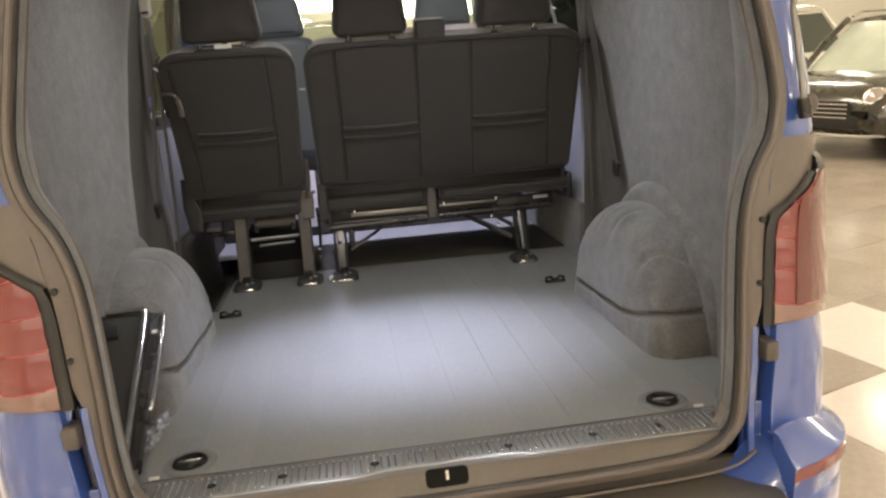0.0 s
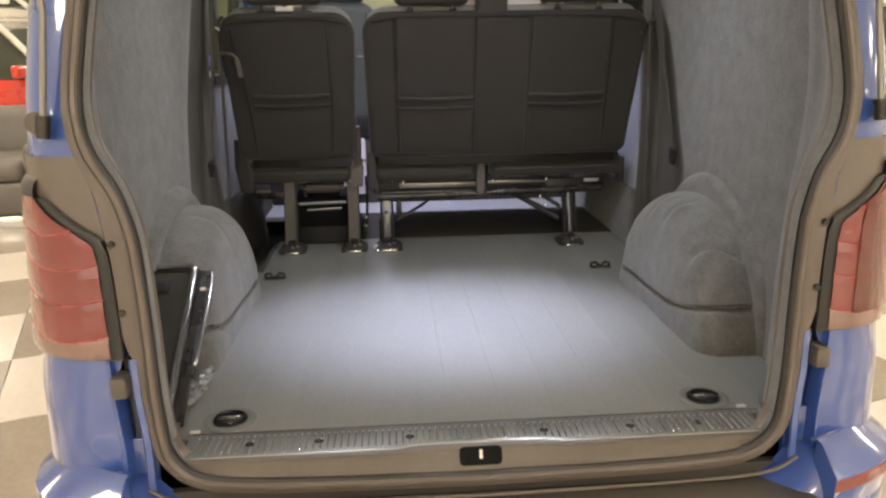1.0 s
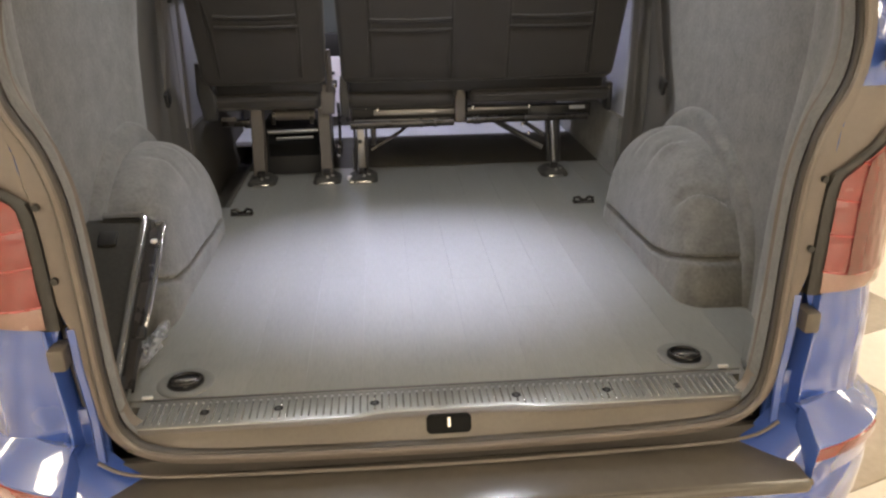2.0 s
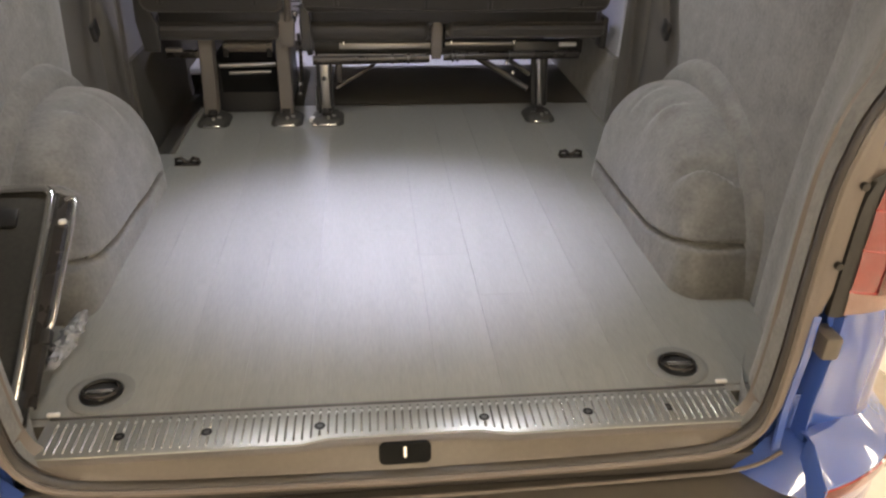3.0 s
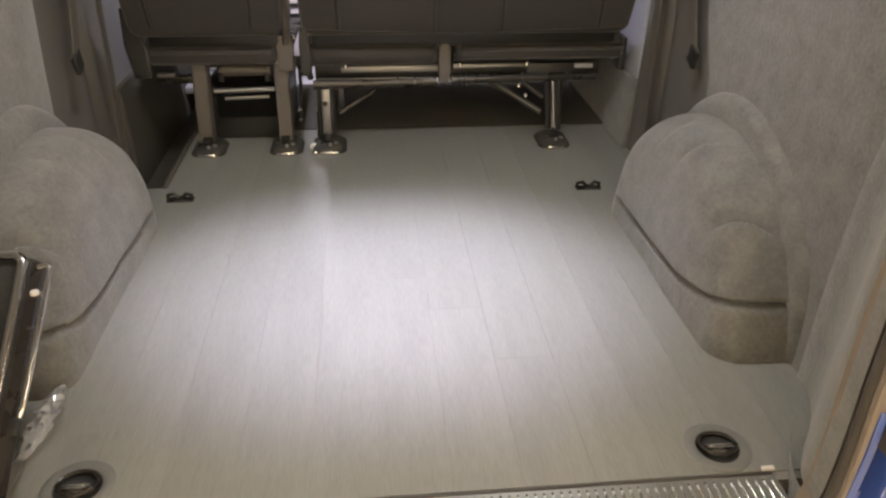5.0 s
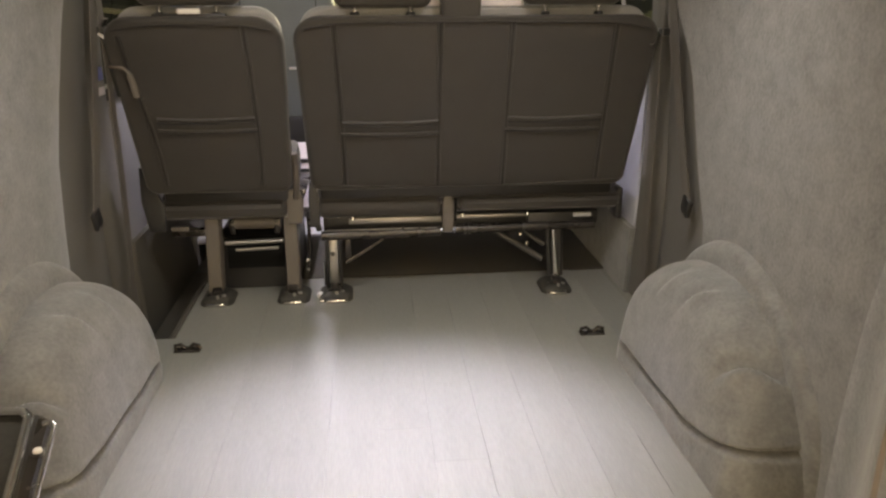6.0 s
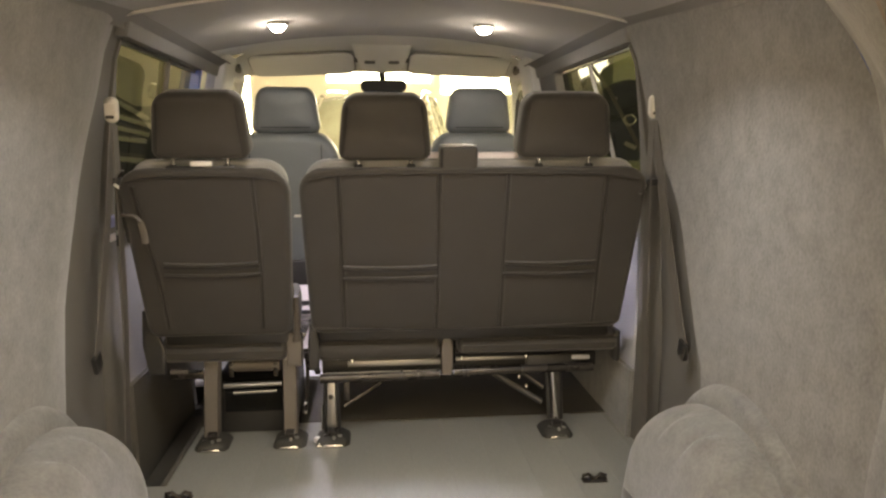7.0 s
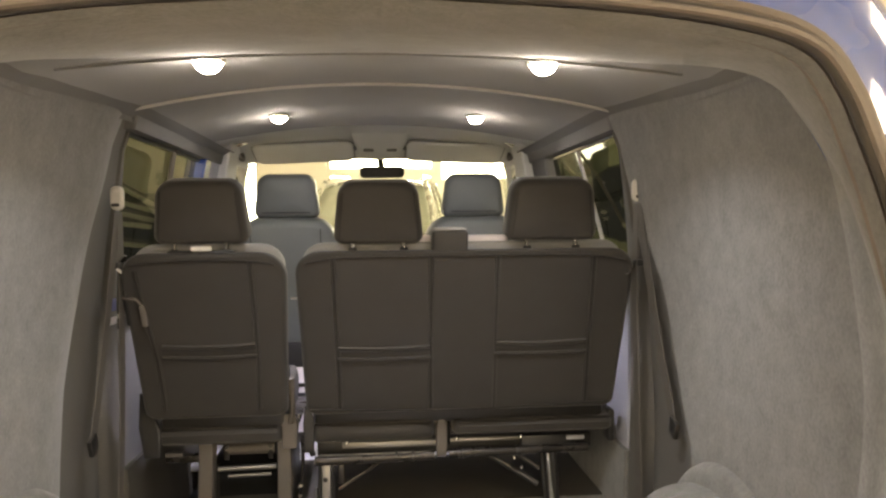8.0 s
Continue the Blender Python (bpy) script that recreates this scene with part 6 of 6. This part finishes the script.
def banner(at, turn):
    """A printed display board on a stand: a dark steering wheel on pale green."""
    t = thing("display_banner", at, "pale green printed showroom banner showing a dark steering wheel", "banner")
    T = Matrix.Translation(at) @ pose(0, 0, 0, 0, 0, turn)

    def put(bm):
        bm.transform(T)
        return bm

    def arc(rx, rz, q0, q1, n=22):
        return [(rx * math.cos(lerp(q0, q1, k / n)), -0.018, 1.50 + rz * math.sin(lerp(q0, q1, k / n))) for k in range(n + 1)]

    board = part("board", put(box((0.05, 0, 1.35), (1.70, 0.03, 1.90), 0.004)), PRINT_GREEN, t)
    part("foot", put(box((0.05, 0.0, 0.02), (1.2, 0.40, 0.04), 0.01)), CHROME, t)
    for x in (-0.5, 0.6):
        part("post", put(tube([(x, 0.03, 0.03), (x, 0.03, 2.2)], 0.015, 8)), CHROME, t)
    part("print", put(box((-0.50, -0.017, 1.98), (0.56, 0.004, 0.52), 0.001)), PRINT_DULL, board, "dull green printed field")
    part("print", put(tube(arc(0.44, 0.40, 0, 2 * math.pi), 0.075, 8, flat=0.08, up=(0, 1, 0))), PRINT_BLACK, board, "printed black steering wheel rim")
    part("print", put(tube(arc(0.20, 0.18, 0, 2 * math.pi), 0.20, 8, flat=0.03, up=(0, 1, 0))), PRINT_BLACK, board, "printed black steering wheel hub")
    for x, z, w, h, r in ((-0.33, 1.46, 0.36, 0.16, 12), (0.33, 1.46, 0.36, 0.16, -12), (0.02, 1.20, 0.22, 0.36, 0)):
        part("print", put(box((0, 0, 0), (w, 0.004, h), 0.001, 1, pose(x, -0.024, z, 0, r))), PRINT_BLACK, board)
    for x, z, w, h, r in ((-0.27, 1.38, 0.07, 0.05, 20), (-0.24, 1.30, 0.06, 0.04, -10), (0.02, 1.20, 0.15, 0.05, 25), (0.25, 1.36, 0.07, 0.05, -20)):
        part("print", put(box((0, 0, 0), (w, 0.004, h), 0.001, 1, pose(x, -0.030, z, 0, r))), GUIDE, board, "printed silver key")
    ring = tube(arc(0.065, 0.058, 0, 2 * math.pi), 0.012, 6, flat=0.3, up=(0, 1, 0))
    ring.transform(Matrix.Translation((0, -0.014, 0)))
    part("print", put(ring), CHROME, board, "printed round badge")
    return t


PRINT_GREEN = material("pale_green_print", (0.62, 0.66, 0.46), 0.5, vary=0.22, scale=3.2, fine=40, bump=0.0)
PRINT_DULL = material("dull_green_print", (0.20, 0.22, 0.15), 0.5, vary=0.2, scale=4, fine=40, bump=0.0)
PRINT_BLACK = material("black_print", (0.012, 0.013, 0.010), 0.5, vary=0.3, scale=6, fine=40, bump=0.0)
banner((3.02, 8.05, 0.0), -19)
car("white_van", (-5.95, 10.75, 0), 350, WHITE_PAINT, "tall white delivery van", 4.5, 1.88, 2.05, tall=0.40, nose=1.15)


# brochure rack with tilted pale trays
def brochure_rack(at, turn):
    t = thing("brochure_rack", at, "dark brochure rack with tilted pale trays", "rack")
    T = Matrix.Translation(at) @ pose(0, 0, 0, 0, 0, turn)

    def put(bm):
        bm.transform(T)
        return bm

    part("back_panel", put(box((0, 0.05, 0.85), (0.62, 0.03, 1.60), 0.006)), BLACK, t)
    part("foot", put(box((0, 0.0, 0.02), (0.60, 0.40, 0.04), 0.01)), BLACK, t)
    for z, w, r in ((1.66, 0.46, 31), (1.55, 0.44, 18), (1.455, 0.40, 14), (1.375, 0.34, 8), (1.20, 0.40, 8)):
        tray = part("tray", put(box((0, 0, 0), (w, 0.10, 0.040), 0.012, 2, pose(-0.02, -0.03, z, 0, r))), WHITE_FRAME, t, "pale curved tray")
        part("brochure", put(box((0, 0, 0), (w * 0.8, 0.03, 0.045), 0.003, 1, pose(-0.03, 0.015, z + 0.03, 0, r))), LEATHER, tray, "dark printed brochures")


brochure_rack((-2.14, 6.0, 0.0), 16)

# grey sofa beside the van
def sofa(at, turn):
    t = thing("sofa", at, "grey leather two-seat showroom sofa", "sofa")
    T = Matrix.Translation(at) @ pose(0, 0, 0, 0, 0, turn)

    def put(bm):
        bm.transform(T)
        return bm

    part("base", put(box((0, 0, 0.23), (1.7, 0.80, 0.24), 0.04, 3)), LEATHER, t)
    part("plinth", put(box((0, 0, 0.05), (1.6, 0.70, 0.10), 0.01)), CHROME, t)
    for x in (-0.37, 0.37):
        part("seat_cushion", put(box((x, -0.06, 0.43), (0.72, 0.66, 0.17), 0.07, 4)), LEATHER, t)
        part("back_cushion", put(box((x, 0.27, 0.62), (0.72, 0.24, 0.42), 0.09, 4, pose(0, 0, 0, -10))), LEATHER, t)
    for s in (-1, 1):
        part("armrest", put(box((s * 0.82, 0, 0.40), (0.20, 0.80, 0.46), 0.08, 4)), LEATHER, t)


sofa((-3.55, 4.45, 0.0), 6)


# ---- planks and tiles ----
plank_rng = random.Random(11)
plank_data = {}
PW = 0.1195
for i in range(-7, 7):
    xa = -0.050 + PW * i
    xb = xa + PW
    xa, xb = max(xa, -0.815), min(xb, 0.815)
    y = 0.157 - plank_rng.uniform(0.1, 1.25)
    y_stop = 1.372 if xb < -0.60 else 1.833
    if y_stop > 1.5:
        xa = max(xa, -0.656)
    while y < y_stop:
        y_next = y + 1.35
        a, b = max(y, 0.157), min(y_next, y_stop)
        if b - a > 0.02:
            key = (round(xb - xa, 4), round(b - a, 4))
            if key not in plank_data:
                ob = mesh_object("plank", box((0, 0, 0), (key[0] - 0.0004, key[1] - 0.0001, 0.005), 0.00015, 1), VINYL)
                plank_data[key] = ob.data
            else:
                ob = new("plank", plank_data[key])
            ob.parent = van_floor
            ob.location = ((xa + xb) / 2, (a + b) / 2, 0.5975)
        y = y_next

# square tiles laid at a slant, cream and tan in turn; plain tan beside the van's front half
TILE, SLANT, CORNER = 0.60, radians(18), Vector((2.06, 1.35))
ALONG, ACROSS = Vector((math.cos(SLANT), math.sin(SLANT))), Vector((-math.sin(SLANT), math.cos(SLANT)))
tile_data = {}
rest = {0: bmesh.new(), 1: bmesh.new()}
for i in range(-36, 36):
    for j in range(-36, 36):
        kind = (i + j) % 2
        p = CORNER + ALONG * (i + 0.5) * TILE + ACROSS * (j + 0.5) * TILE
        if not (X0 + 0.5 < p.x < X1 - 0.5 and Y0 + 0.5 < p.y < Y1 - 0.5):
            continue
        if j >= 1 and p.x > 1.0:
            kind = 1
        if 0.9 < abs(p.x) < 5.2 and -1.6 < p.y < 6.0:
            if kind not in tile_data:
                ob = mesh_object("tile", box((0, 0, 0), (TILE - 0.004, TILE - 0.004, 0.01), 0.0015, 1), TILE_DARK if kind else TILE_LIGHT)
                tile_data[kind] = ob.data
            else:
                ob = new("tile", tile_data[kind])
            ob.parent = ground
            ob.location = (p.x, p.y, -0.005)
            ob.rotation_euler = (0, 0, SLANT)
        else:
            q = TILE / 2 - 0.002
            vs = [rest[kind].verts.new((*(p + ALONG * sx * q + ACROSS * sy * q), -0.001)) for sx, sy in ((-1, -1), (1, -1), (1, 1), (-1, 1))]
            rest[kind].faces.new(vs)
for kind, name in ((0, "far_cream_tiles"), (1, "far_tan_tiles")):
    ob = mesh_object(name, rest[kind], TILE_DARK if kind else TILE_LIGHT)
    ob.parent = ground
    tagged(ob, "cream floor tiles" if kind == 0 else "tan floor tiles", kind="stuff")

# the showroom floor rises a little ahead of the van, which sits nose down
rise = Matrix.Translation((0, 0.8, 0)) @ pose(0, 0, 0, 2.9) @ Matrix.Translation((0, -0.8, 0))
for ob in list(bpy.data.objects):
    if ob.parent is None and ob.name not in IN_VAN:
        ob.matrix_basis = rise @ ob.matrix_basis
